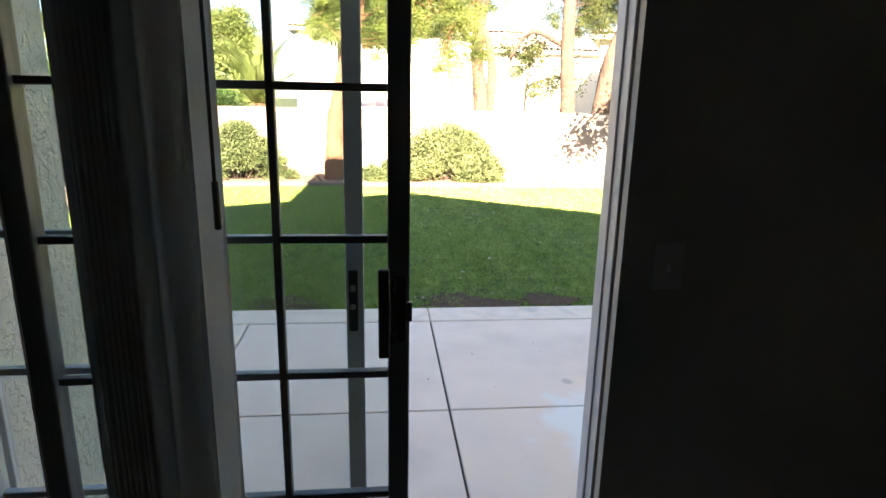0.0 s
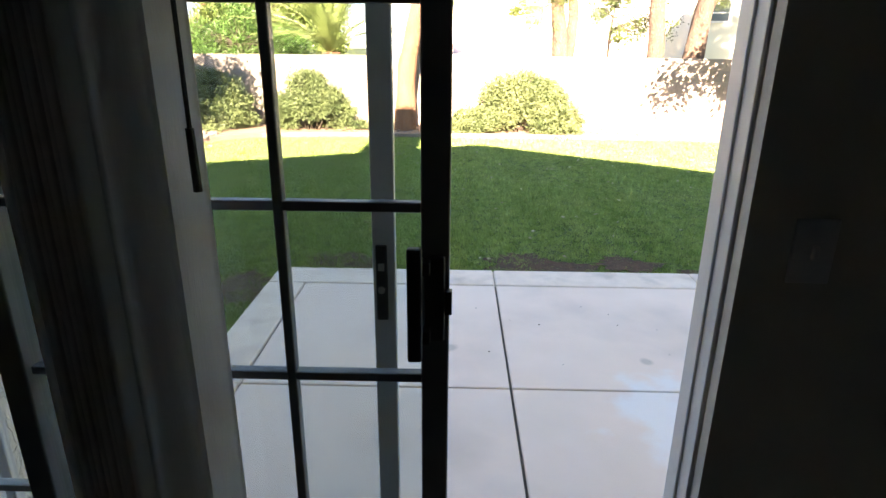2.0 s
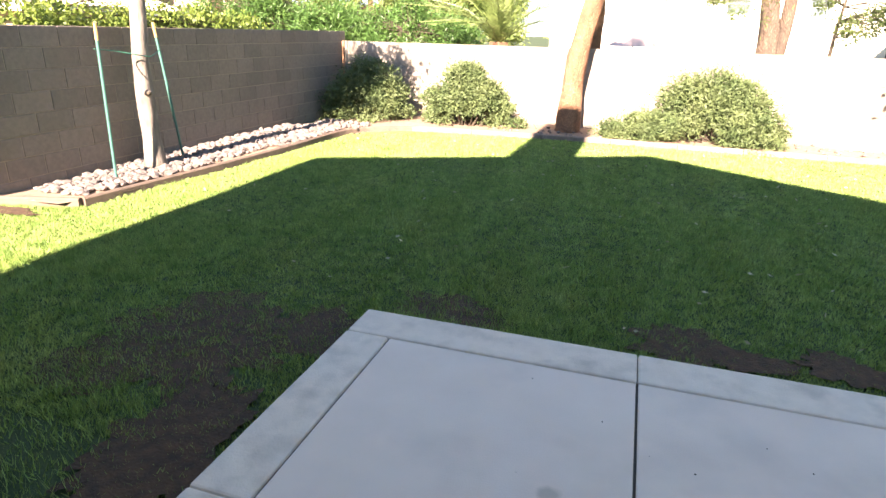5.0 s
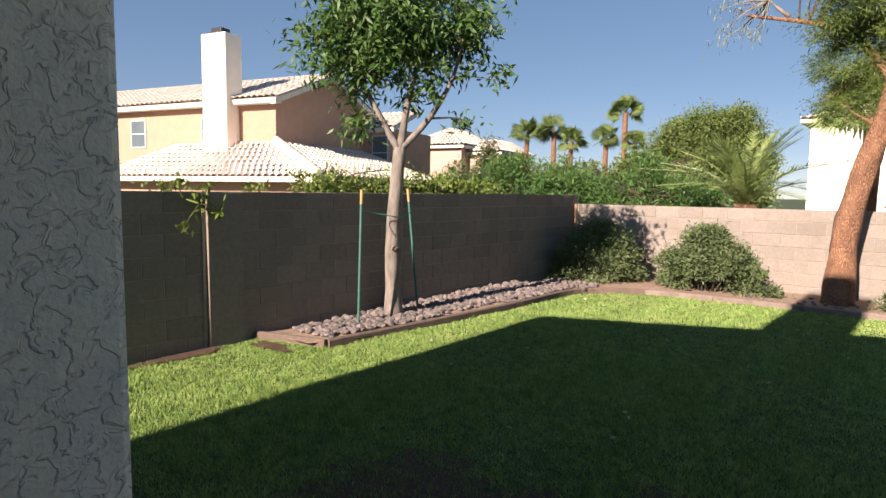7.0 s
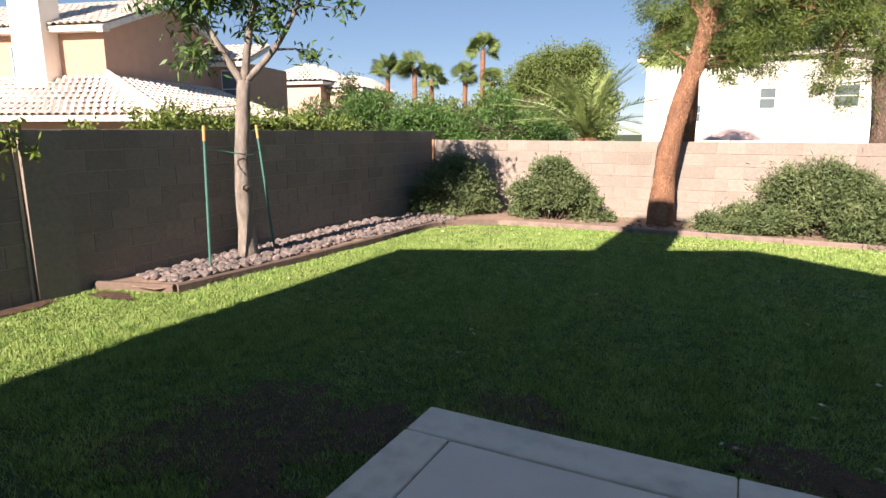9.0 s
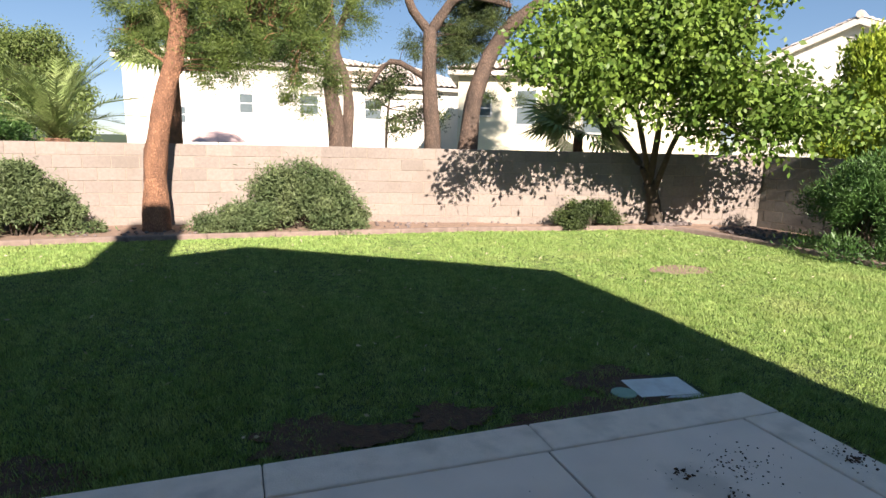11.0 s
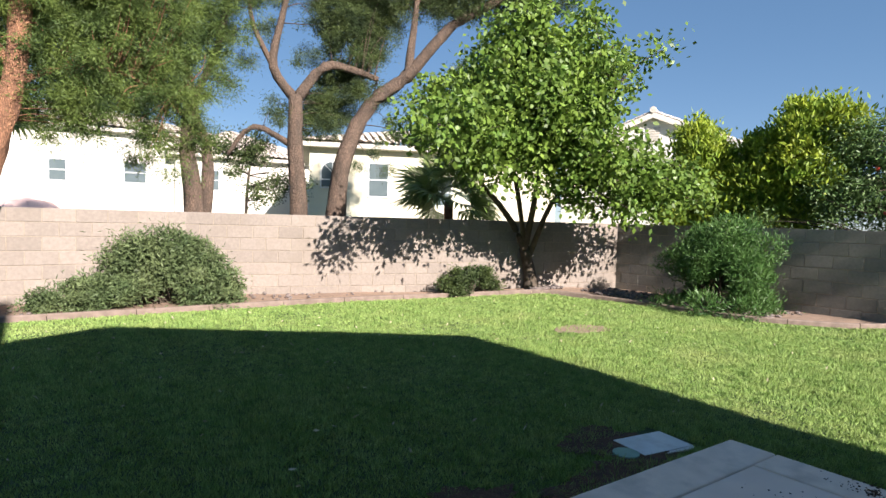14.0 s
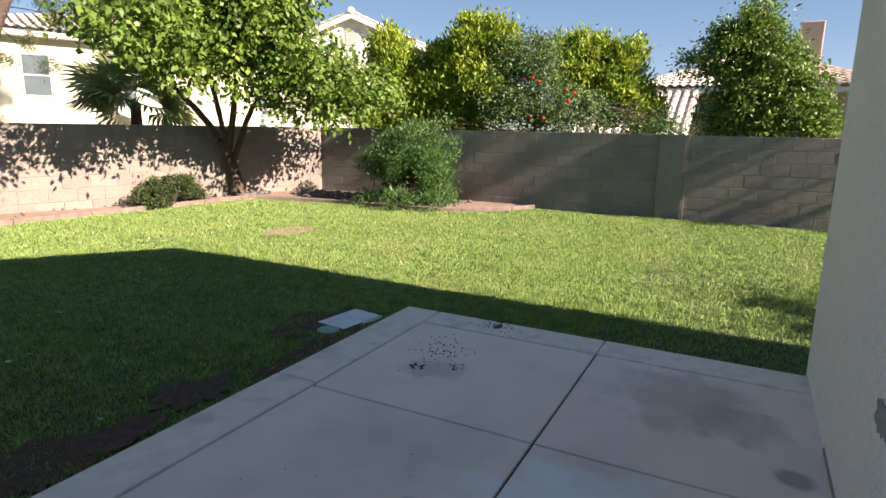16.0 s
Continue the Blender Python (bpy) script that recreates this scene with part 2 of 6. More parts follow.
def block_wall(name, p, q, top, base, label, piece=BLOCK, offset=0.0, recess=0.009):
    """A running-bond wall from p to q, face towards its right-hand side, as a core of mortar with its blocks."""
    a, b = Vector((*p, 0)), Vector((*q, 0))
    d = (b - a).normalized()
    ang = math.atan2(d.y, d.x)
    length = (b - a).length
    rot = Matrix.Rotation(ang, 4, "Z")
    bm = bmesh.new()
    box(bm, 0, -BT / 2 + recess, base - 0.3, length, BT / 2 - recess, top - 0.005)
    core = new(name, mesh_of(bm, M_MORTAR))
    core.matrix_basis = Matrix.Translation(a) @ rot
    structure(core, label)
    rows = int(math.ceil((top - base) / BH))
    rnd = random.Random(len(name) + int(length * 10))
    made = 0
    for r in range(rows):
        z = top - (r + 1) * BH
        x = -BW * (0.5 if r % 2 else 0.0) - offset
        while x < length:
            x0, x1 = max(0.0, x), min(length, x + BW)
            if x1 - x0 > 0.05:
                ob = bpy.data.objects.new("block", piece)
                scene.collection.objects.link(ob)
                ob.parent = core
                ob.matrix_basis = Matrix.Translation((x0 + 0.005, rnd.uniform(-0.3, 0.3) * recess, z + 0.005)) @ Matrix.Diagonal(((x1 - x0 - 0.011) / (BW - 0.011), 1, 1, 1))
                made += 1
            x += BW
    return core


def build_walls():
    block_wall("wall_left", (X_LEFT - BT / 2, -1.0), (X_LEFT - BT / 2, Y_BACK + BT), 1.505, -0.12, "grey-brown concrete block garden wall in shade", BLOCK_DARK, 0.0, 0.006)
    block_wall("wall_back", (X_LEFT, Y_BACK + BT / 2), (BEND[0], BEND[1] + BT / 2), Z_TOP, -0.10, "sunlit tan concrete block garden wall")
    block_wall("wall_back_right", (BEND[0], BEND[1] + BT / 2), (CORNER[0], CORNER[1] + BT / 2), Z_TOP, -0.10, "sunlit tan concrete block garden wall with leaf shadows")
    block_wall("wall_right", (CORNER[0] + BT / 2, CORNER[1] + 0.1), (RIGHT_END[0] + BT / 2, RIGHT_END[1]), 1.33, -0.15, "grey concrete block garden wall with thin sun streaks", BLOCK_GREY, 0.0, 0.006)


build_walls()

# ---- own house ----
Y_IN, Y_OUT = 1.36, 1.655
DX0, DX1, DZ = 0.12, 1.755, 2.06
X_H0, X_H1 = -2.45, 4.41


def build_house():
    h = 2.75
    structure(block_box("wall_house_right", DX1 + 0.05, 1.445, -0.3, X_H1, Y_OUT, h, M_STUCCO), "pale rough stucco house wall")
    structure(block_box("wall_house_head", DX0, Y_IN, DZ, DX1, Y_OUT, h, M_STUCCO), "pale stucco above the sliding door")
    structure(block_box("wall_house_wing", X_H0, Y_IN, -0.3, DX0, 2.135, h, M_STUCCO, None, 0.02), "pale rough stucco wall projecting beside the patio")
    structure(block_box("wall_house_east", X_H1 - 0.25, -9, -0.3, X_H1, Y_IN - 0.002, h, M_STUCCO), "pale stucco side wall")
    structure(block_box("wall_house_west", X_H0, -9, -0.3, X_H0 + 0.25, Y_IN - 0.002, h, M_STUCCO), "pale stucco side wall")
    structure(block_box("wall_house_south", X_H0, -9.25, -0.3, X_H1, -9.002, h, M_STUCCO), "pale stucco rear wall")
    # room
    structure(block_box("floor", -1.9, -3.9, -0.12, 3.4, 1.66, 0.02, M_FLOOR), "dark indoor floor")
    structure(block_box("ceiling", -2.0, -4.0, 2.45, 3.5, 1.443, 2.55, M_INWALL), "plain ceiling")
    structure(block_box("wall_room_west", -2.0, -4.0, -0.1, -1.9, Y_IN - 0.002, 2.448, M_INWALL), "plain indoor wall")
    structure(block_box("wall_room_east", 3.4, -4.0, -0.1, 3.5, 1.443, 2.448, M_INWALL), "plain indoor wall")
    structure(block_box("wall_room_south", -1.898, -4.0, -0.1, 3.398, -3.9, 2.448, M_INWALL), "plain indoor wall")
    structure(block_box("wall_room_north_right", DX1 - 0.033, 1.41, -0.1, 3.398, 1.443, 2.448, M_INWALL), "dark plain indoor wall beside the door")
    structure(block_box("wall_room_north_left", -1.898, Y_IN - 0.025, -0.1, DX0 - 0.03, Y_IN - 0.003, 2.448, M_INWALL), "dark plain indoor wall")
    structure(block_box("wall_room_north_head", DX0 - 0.03, Y_IN - 0.025, DZ + 0.02, DX1 + 0.03, Y_IN - 0.003, 2.448, M_INWALL), "plain wall over the door")
    # gable roof
    y0, y1 = -9.4, 2.2
    e0, e1, xp, ze, zl, zp = -2.72, 4.98, 1.39, 3.08, 3.27, 4.40
    bm = bmesh.new()
    vs = []
    for y in (y0, y1):
        vs.append([bm.verts.new((x, y, z)) for x, z in ((e0, zl), (xp, zp), (e1, ze), (e1, ze - 0.2), (xp, zp - 0.2), (e0, zl - 0.2))])
    n = 6
    for i in range(n):
        bm.faces.new((vs[0][i], vs[0][(i + 1) % n], vs[1][(i + 1) % n], vs[1][i]))
    bm.faces.new(vs[0]), bm.faces.new(list(reversed(vs[1])))
    bmesh.ops.recalc_face_normals(bm, faces=bm.faces)
    structure(part("roof", bm, M_ROOF), "tiled gable roof of the house")
    structure(block_box("wall_gable", X_H0, Y_IN, h, X_H1, Y_OUT - 0.004, ze, M_STUCCO), "pale stucco gable")
    bm = bmesh.new()
    a = [bm.verts.new((x, Y_OUT - 0.01, z)) for x, z in ((X_H0, ze - 0.2), (X_H1, ze - 0.2), (xp, zp - 0.1))]
    b = [bm.verts.new((x, Y_IN, z)) for x, z in ((X_H0, ze - 0.2), (X_H1, ze - 0.2), (xp, zp - 0.1))]
    bm.faces.new(a), bm.faces.new(b[::-1])
    for i in range(3):
        bm.faces.new((a[i], b[i], b[(i + 1) % 3], a[(i + 1) % 3]))
    bmesh.ops.recalc_face_normals(bm, faces=bm.faces)
    structure(part("wall_gable_peak", bm, M_STUCCO), "pale stucco gable peak")
    structure(block_box("chimney", -0.46, 0.2, 2.9, 0.40, 1.0, 6.27, M_STUCCO), "pale stucco chimney")


M_ROOF = material("roof_tile", (0.62, 0.52, 0.44), 0.85, (0.50, 0.41, 0.34), 6, island=0.12)
build_house()


def sliding_panel(name, x0, x1, y, depth, muntins, label, mat=M_FRAME):
    th = thing(name, (x0 + x1) / 2, y, 0.03, label, "sliding door")
    z0, z1, st, rail = 0.03, 2.02, 0.05, 0.10
    d = depth / 2
    for a, b in ((x0, x0 + st), (x1 - st, x1)):
        block_box("stile", a, y - d, z0, b, y + d, z1, mat, th, 0.004)
    block_box("bottom_rail", x0 + st, y - d + 0.002, z0, x1 - st, y + d - 0.002, z0 + rail, mat, th, 0.003)
    block_box("top_rail", x0 + st, y - d + 0.002, z1 - 0.06, x1 - st, y + d - 0.002, z1, mat, th, 0.003)
    gl = block_box("pane", x0 + st, y - 0.004, z0 + rail, x1 - st, y + 0.004, z1 - 0.06, M_GLASS, th)
    gl.visible_shadow = False
    for z in (0.575, 0.908, 1.241, 1.574, 1.907):
        block_box("muntin", x0 + st, y - 0.012, z - 0.009, x1 - st, y + 0.012, z + 0.009, mat, th, 0.003)
    for x in muntins:
        block_box("muntin", x - 0.009, y - 0.0135, z0 + rail, x + 0.009, y + 0.0135, z1 - 0.06, mat, th, 0.003)
    return th


fixed = sliding_panel("fixed_door_panel", DX0 + 0.04, 0.72, 1.47, 0.04, (0.32, 0.51), "fixed glazed patio door panel with muntin grid")
screen_door = thing("screen_door", 0.62, 1.53, 0.03, "pale framed sliding screen door behind the glass panel", "screen door")
for a, b in ((DX0 + 0.045, DX0 + 0.085), (1.057, 1.102)):
    block_box("stile", a, 1.518, 0.031, b, 1.542, 2.02, M_FRAME, screen_door, 0.003)
block_box("bottom_rail", DX0 + 0.085, 1.52, 0.031, 1.057, 1.54, 0.075, M_FRAME, screen_door, 0.003)
block_box("top_rail", DX0 + 0.085, 1.52, 1.975, 1.057, 1.54, 2.02, M_FRAME, screen_door, 0.003)


def mesh_material():
    """Woven insect screen: mostly open, with fine grey threads."""
    m = bpy.data.materials.new("insect_screen")
    m.use_nodes = True
    n, l = m.node_tree.nodes, m.node_tree.links
    tr = n.new("ShaderNodeBsdfTransparent")
    df = n.new("ShaderNodeBsdfDiffuse")
    df.inputs["Color"].default_value = (0.34, 0.36, 0.36, 1)
    geo = n.new("ShaderNodeNewGeometry")
    wv = n.new("ShaderNodeTexWave")
    wv.bands_direction = "Z"
    wv.inputs["Scale"].default_value = 90.0
    l.new(geo.outputs["Position"], wv.inputs["Vector"])
    mr = n.new("ShaderNodeMapRange")
    mr.inputs[3].default_value, mr.inputs[4].default_value = 0.04, 0.11
    l.new(wv.outputs["Fac"], mr.inputs[0])
    mx = n.new("ShaderNodeMixShader")
    l.new(mr.outputs[0], mx.inputs[0])
    l.new(tr.outputs[0], mx.inputs[1])
    l.new(df.outputs[0], mx.inputs[2])
    l.new(mx.outputs[0], n["Material Output"].inputs["Surface"])
    return m


block_box("screen_mesh", DX0 + 0.085, 1.5295, 0.075, 1.057, 1.5305, 1.975, mesh_material(), screen_door, 0.0, "fine grey insect mesh")
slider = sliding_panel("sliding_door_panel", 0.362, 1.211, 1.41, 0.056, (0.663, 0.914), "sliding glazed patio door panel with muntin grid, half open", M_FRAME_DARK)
door_frame = structure(thing("door_1", DX1, 1.45, 0.0), "pale vinyl sliding door frame")
for a, b in ((DX0, DX0 + 0.038), (DX1 - 0.035, DX1 + 0.049)):
    block_box("jamb", a, 1.37 if a < 1 else 1.446, 0.0, b, 1.57, DZ - 0.002, M_FRAME, door_frame, 0.003)
for y0, y1, x0 in ((1.4462, 1.456, 1.714), (1.503, 1.512, 1.714)):
    block_box("jamb_track", x0, y0, 0.03, 1.7195, y1, DZ - 0.03, M_FRAME, door_frame, 0.002)
block_box("head", DX0 + 0.04, 1.37, 2.025, DX1 - 0.037, 1.56, DZ - 0.002, M_FRAME, door_frame, 0.003)
block_box("sill", DX0 + 0.04, 1.37, 0.021, DX1 - 0.037, 1.57, 0.03, M_FRAME, door_frame, 0.003)


# ---- plants: helpers ----
def arrays_mesh(verts, faces_n, mat, corners):
    """A mesh of faces_n polygons with the given corners each, verts in order."""
    me = bpy.data.meshes.new("mesh")
    v = np.asarray(verts, dtype=np.float32)
    n = len(v)
    me.vertices.add(n)
    me.vertices.foreach_set("co", v.ravel())
    me.loops.add(n)
    me.loops.foreach_set("vertex_index", np.arange(n, dtype=np.int32))
    me.polygons.add(faces_n)
    me.polygons.foreach_set("loop_start", np.arange(0, n, corners, dtype=np.int32))
    me.update(calc_edges=True)
    me.materials.append(mat)
    return me


def unit(v):
    return v / np.maximum(np.linalg.norm(v, axis=1, keepdims=True), 1e-9)


def leaf_mesh(centres, along, length, width, mat, rng, jitter=0.3):
    """Diamond leaves about the centres, each along its direction."""
    n = len(centres)
    a = unit(along + rng.normal(0, jitter, (n, 3)))
    b = unit(np.cross(a, rng.normal(0, 1, (n, 3))))
    L = (length * rng.uniform(0.65, 1.25, n))[:, None]
    W = (width * rng.uniform(0.7, 1.2, n))[:, None]
    v = np.empty((n, 4, 3))
    v[:, 0] = centres - a * L / 2
    v[:, 1] = centres + b * W / 2 - a * L * 0.08
    v[:, 2] = centres + a * L / 2
    v[:, 3] = centres - b * W / 2 - a * L * 0.08
    return arrays_mesh(v.reshape(-1, 3), n, mat, 4)


def smooth_path(points, steps=4):
    pts = [Vector(p) for p in points]
    if len(pts) < 3:
        return pts
    out = []
    for i in range(len(pts) - 1):
        p0, p1, p2, p3 = pts[max(0, i - 1)], pts[i], pts[i + 1], pts[min(len(pts) - 1, i + 2)]
        for k in range(steps):
            t = k / steps
            out.append(0.5 * ((2 * p1) + (p2 - p0) * t + (2 * p0 - 5 * p1 + 4 * p2 - p3) * t * t + (3 * p1 - p0 - 3 * p2 + p3) * t ** 3))
    out.append(pts[-1])
    return out


def tube(bm, points, r0, r1, seg=8, rough=0.0, flare=0.0):
    pts = smooth_path(points)
    n = len(pts)
    rings = []
    for i, p in enumerate(pts):
        d = (pts[min(n - 1, i + 1)] - pts[max(0, i - 1)]).normalized()
        u = d.orthogonal().normalized() if abs(d.z) < 0.9 else Vector((1, 0, 0))
        u = (u - d * u.dot(d)).normalized()
        w = d.cross(u)
        t = i / (n - 1)
        r = r0 + (r1 - r0) * t + flare * max(0, 1 - t * 6)
        ring = []
        for k in range(seg):
            a = 2 * math.pi * k / seg
            q = r * (1 + rough * noise.noise(Vector((p.x * 3 + k * 1.7, p.y * 3, p.z * 2.5))))
            ring.append(bm.verts.new(p + (u * math.cos(a) + w * math.sin(a)) * q))
        rings.append(ring)
    for a, b in zip(rings, rings[1:]):
        for k in range(seg):
            bm.faces.new((a[k], a[(k + 1) % seg], b[(k + 1) % seg], b[k]))
    bm.faces.new(rings[-1])
    bm.faces.new(rings[0][::-1])
    return pts


def clumps_in(blobs, per_m3, rng, shell=0.45):
    out = []
    for x, y, z, r in blobs:
        n = max(3, int(per_m3 * 4.19 * r ** 3))
        d = unit(rng.normal(0, 1, (n, 3)))
        rad = r * rng.uniform(0, 1, (n, 1)) ** shell * rng.uniform(0.8, 1.12, (n, 1))
        out.append(np.array((x, y, z)) + d * rad)
    return np.concatenate(out)


def leafy(name, trunks, blobs, mat_bark, mat_leaf, label, category, per_m3=30, leaves=22, clump=0.16, length=0.07, width=0.035, droop=0.3, outward=0.6, twigs=0.5, seed=1, group="", rough=0.25):
    """A tree or shrub: trunks as (points, thick, thin), the crown's leaves in clumps that twigs join to the limbs."""
    rng = np.random.default_rng(seed)
    base = trunks[0][0][0]
    th = thing(name, base[0], base[1], base[2], label, category, group)
    bm = bmesh.new()
    limb = []
    for points, r0, r1 in trunks:
        pts = tube(bm, points, r0, r1, 16 if r0 > 0.12 else 9 if r0 > 0.06 else 6, rough, r0 * 0.35 if points is trunks[0][0] else 0.0)
        limb += [p for p in pts[len(pts) // 3:]]
    cl = clumps_in(blobs, per_m3, rng)
    la = np.array([tuple(p) for p in limb])
    for c in cl[rng.uniform(0, 1, len(cl)) < twigs]:
        d = np.linalg.norm(la - c, axis=1) + 0.6 * np.maximum(0, la[:, 2] - c[2])
        p = la[int(np.argmin(d))]
        mid = (p + c) / 2 + rng.normal(0, 0.06, 3) + np.array((0, 0, 0.05))
        tube(bm, [p, mid, c], 0.012 + 0.006 * float(np.linalg.norm(c - p)), 0.004, 3)
    part("trunk", bm, mat_bark, th, smooth=True)
    n = leaves
    cc = np.repeat(cl, n, axis=0)
    size = np.repeat(rng.uniform(0.6, 1.35, (len(cl), 1)), n, axis=0)
    off = rng.normal(0, clump, (len(cc), 3)) * size * np.array((1, 1, 0.8))
    al = unit(off) * outward + rng.normal(0, 0.5, (len(cc), 3)) - np.array((0, 0, droop))
    part("crown", leaf_mesh(cc + off, al, length, width, mat_leaf, rng), None, th)
    return th


def leaf_material(name, c1, c2, rough=0.5, trans=0.3, var=0.25):
    return material(name, c1, rough, c2, 2.5, 3, island=var, translucent=trans, sheen=0.35)


M_BARK_PALE = material("pale_bark", (0.27, 0.23, 0.195), 0.9, (0.12, 0.10, 0.085), 14, bump=0.8, bump_scale=35, stretch=(1, 1, 0.35))
M_BARK_PINE = material("pine_bark", (0.52, 0.255, 0.14), 0.95, (0.30, 0.145, 0.085), 8, bump=1.0, bump_scale=28, stretch=(1, 1, 0.4))
M_BARK_GREY = material("grey_pine_bark", (0.22, 0.145, 0.105), 0.95, (0.11, 0.08, 0.062), 6, bump=1.0, bump_scale=28, stretch=(1, 1, 0.4))
def bark_plates(m, scale, crack):
    """Scaly bark: raised plates, taller than wide, with dark cracks between them."""
    n, l = m.node_tree.nodes, m.node_tree.links
    b = n["Principled BSDF"]
    geo = n.new("ShaderNodeNewGeometry")
    warp = n.new("ShaderNodeTexNoise")
    warp.inputs["Scale"].default_value, warp.inputs["Detail"].default_value = 7.0, 5
    l.new(geo.outputs["Position"], warp.inputs["Vector"])
    add = n.new("ShaderNodeVectorMath")
    add.operation = "MULTIPLY_ADD"
    add.inputs[1].default_value = (0.10, 0.10, 0.10)
    l.new(warp.outputs["Color"], add.inputs[0])
    l.new(geo.outputs["Position"], add.inputs[2])
    mp = n.new("ShaderNodeMapping")
    mp.inputs["Scale"].default_value = (1, 1, 0.33)
    l.new(add.outputs[0], mp.inputs["Vector"])
    vo = n.new("ShaderNodeTexVoronoi")
    vo.feature = "DISTANCE_TO_EDGE"
    vo.inputs["Scale"].default_value = scale
    l.new(mp.outputs[0], vo.inputs["Vector"])
    mr = n.new("ShaderNodeMapRange")
    mr.inputs[1].default_value, mr.inputs[2].default_value, mr.inputs[3].default_value, mr.inputs[4].default_value = 0.0, 0.30, 0.5, 0.0
    l.new(vo.outputs["Distance"], mr.inputs[0])
    mx = n.new("ShaderNodeMix")
    mx.data_type = "RGBA"
    l.new(mr.outputs[0], mx.inputs["Factor"])
    l.new(b.inputs["Base Color"].links[0].from_socket, mx.inputs["A"])
    mx.inputs["B"].default_value = (*crack, 1)
    l.new(mx.outputs["Result"], b.inputs["Base Color"])
    bp = n.new("ShaderNodeBump")
    bp.invert = True
    bp.inputs["Strength"].default_value, bp.inputs["Distance"].default_value = 1.0, 0.03
    l.new(mr.outputs[0], bp.inputs["Height"])
    l.new(b.inputs["Normal"].links[0].from_socket, bp.inputs["Normal"])
    l.new(bp.outputs[0], b.inputs["Normal"])


bark_plates(M_BARK_PINE, 46, (0.055, 0.032, 0.022))
bark_plates(M_BARK_GREY, 30, (0.035, 0.026, 0.02))
M_BARK_DARK = material("dark_bark", (0.10, 0.075, 0.055), 0.95, (0.055, 0.042, 0.03), 14, bump=0.8, bump_scale=30)
M_LEAF_WILLOW = leaf_material("willow_leaf", (0.055, 0.13, 0.030), (0.10, 0.17, 0.045))
M_LEAF_CITRUS = leaf_material("lime_leaf", (0.085, 0.165, 0.03), (0.20, 0.29, 0.05), 0.45, 0.28, 0.38)
M_LEAF_PINE = leaf_material("pine_needles", (0.03, 0.062, 0.018), (0.165, 0.225, 0.05), 0.6, 0.2, 0.4)
M_LEAF_DARKPINE = leaf_material("dark_pine_needles", (0.022, 0.042, 0.016), (0.10, 0.135, 0.038), 0.6, 0.15, 0.4)
M_LEAF_JUNIPER = leaf_material("juniper_leaf", (0.075, 0.115, 0.045), (0.15, 0.19, 0.08), 0.6, 0.15, 0.4)
M_LEAF_OLEANDER = leaf_material("oleander_leaf", (0.06, 0.14, 0.035), (0.10, 0.19, 0.05), 0.45, 0.25)
M_LEAF_GOLD = leaf_material("golden_thuja_leaf", (0.36, 0.42, 0.045), (0.13, 0.235, 0.03), 0.55, 0.3, 0.3)
M_LEAF_POM = leaf_material("pomegranate_leaf", (0.09, 0.17, 0.05), (0.15, 0.22, 0.08), 0.45, 0.25)
M_LEAF_GREY = leaf_material("grey_green_leaf", (0.17, 0.21, 0.16), (0.25, 0.28, 0.22), 0.55, 0.25)
M_LEAF_HEDGE = leaf_material("hedge_leaf", (0.19, 0.24, 0.05), (0.11, 0.17, 0.035), 0.5, 0.25)
M_LEAF_PALM = leaf_material("palm_leaf", (0.10, 0.16, 0.05), (0.17, 0.22, 0.075), 0.45, 0.2)
M_LEAF_DATE = leaf_material("date_palm_leaf", (0.30, 0.36, 0.14), (0.19, 0.27, 0.08), 0.4, 0.25)
M_LEAF_TREE = leaf_material("far_tree_leaf", (0.10, 0.155, 0.04), (0.16, 0.205, 0.06), 0.55, 0.25)
M_PALM_BARK = material("palm_bark", (0.27, 0.135, 0.08), 0.95, (0.15, 0.08, 0.05), 9, bump=1.0, bump_scale=14)

# ---- plants in the yard ----
young = leafy("young_tree", [([(-3.83, 6.87, -0.06), (-3.85, 6.87, 0.8), (-3.83, 6.88, 1.4), (-3.78, 6.91, 2.05)], 0.105, 0.075),
                     ([(-3.78, 6.91, 2.0), (-3.95, 6.75, 2.4), (-4.13, 6.60, 2.85), (-4.28, 6.50, 3.3)], 0.05, 0.018),
                     ([(-3.78, 6.91, 2.0), (-3.71, 6.97, 2.6), (-3.63, 7.05, 3.1), (-3.63, 7.05, 4.0)], 0.05, 0.015),
                     ([(-3.78, 6.91, 2.02), (-3.53, 7.15, 2.4), (-3.33, 7.35, 2.9), (-3.23, 7.45, 3.5)], 0.045, 0.015),
                     ([(-3.53, 7.15, 2.4), (-3.33, 7.40, 2.42), (-3.18, 7.50, 2.35)], 0.015, 0.006)],
      [(-3.83, 6.85, 3.4, 0.66), (-4.23, 6.55, 3.3, 0.52), (-4.33, 6.35, 3.1, 0.40), (-3.53, 7.25, 3.3, 0.52), (-3.23, 7.45, 3.5, 0.46), (-4.13, 6.65, 2.8, 0.34), (-4.13, 6.55, 2.4, 0.2),
       (-4.03, 6.75, 3.5, 0.6), (-3.63, 7.05, 2.7, 0.3), (-2.93, 7.65, 3.0, 0.2), (-3.21, 7.45, 2.32, 0.2), (-4.53, 6.15, 3.4, 0.28), (-4.13, 6.55, 2.2, 0.13), (-3.98, 6.85, 4.0, 0.45), (-4.23, 6.55, 3.9, 0.42)],
      M_BARK_PALE, M_LEAF_WILLOW, "young broadleaf tree with pale trunk in a gravel bed", "tree", per_m3=95, leaves=24, clump=0.10, length=0.13, width=0.036, droop=0.5, seed=3, rough=0.15)
bm = bmesh.new()
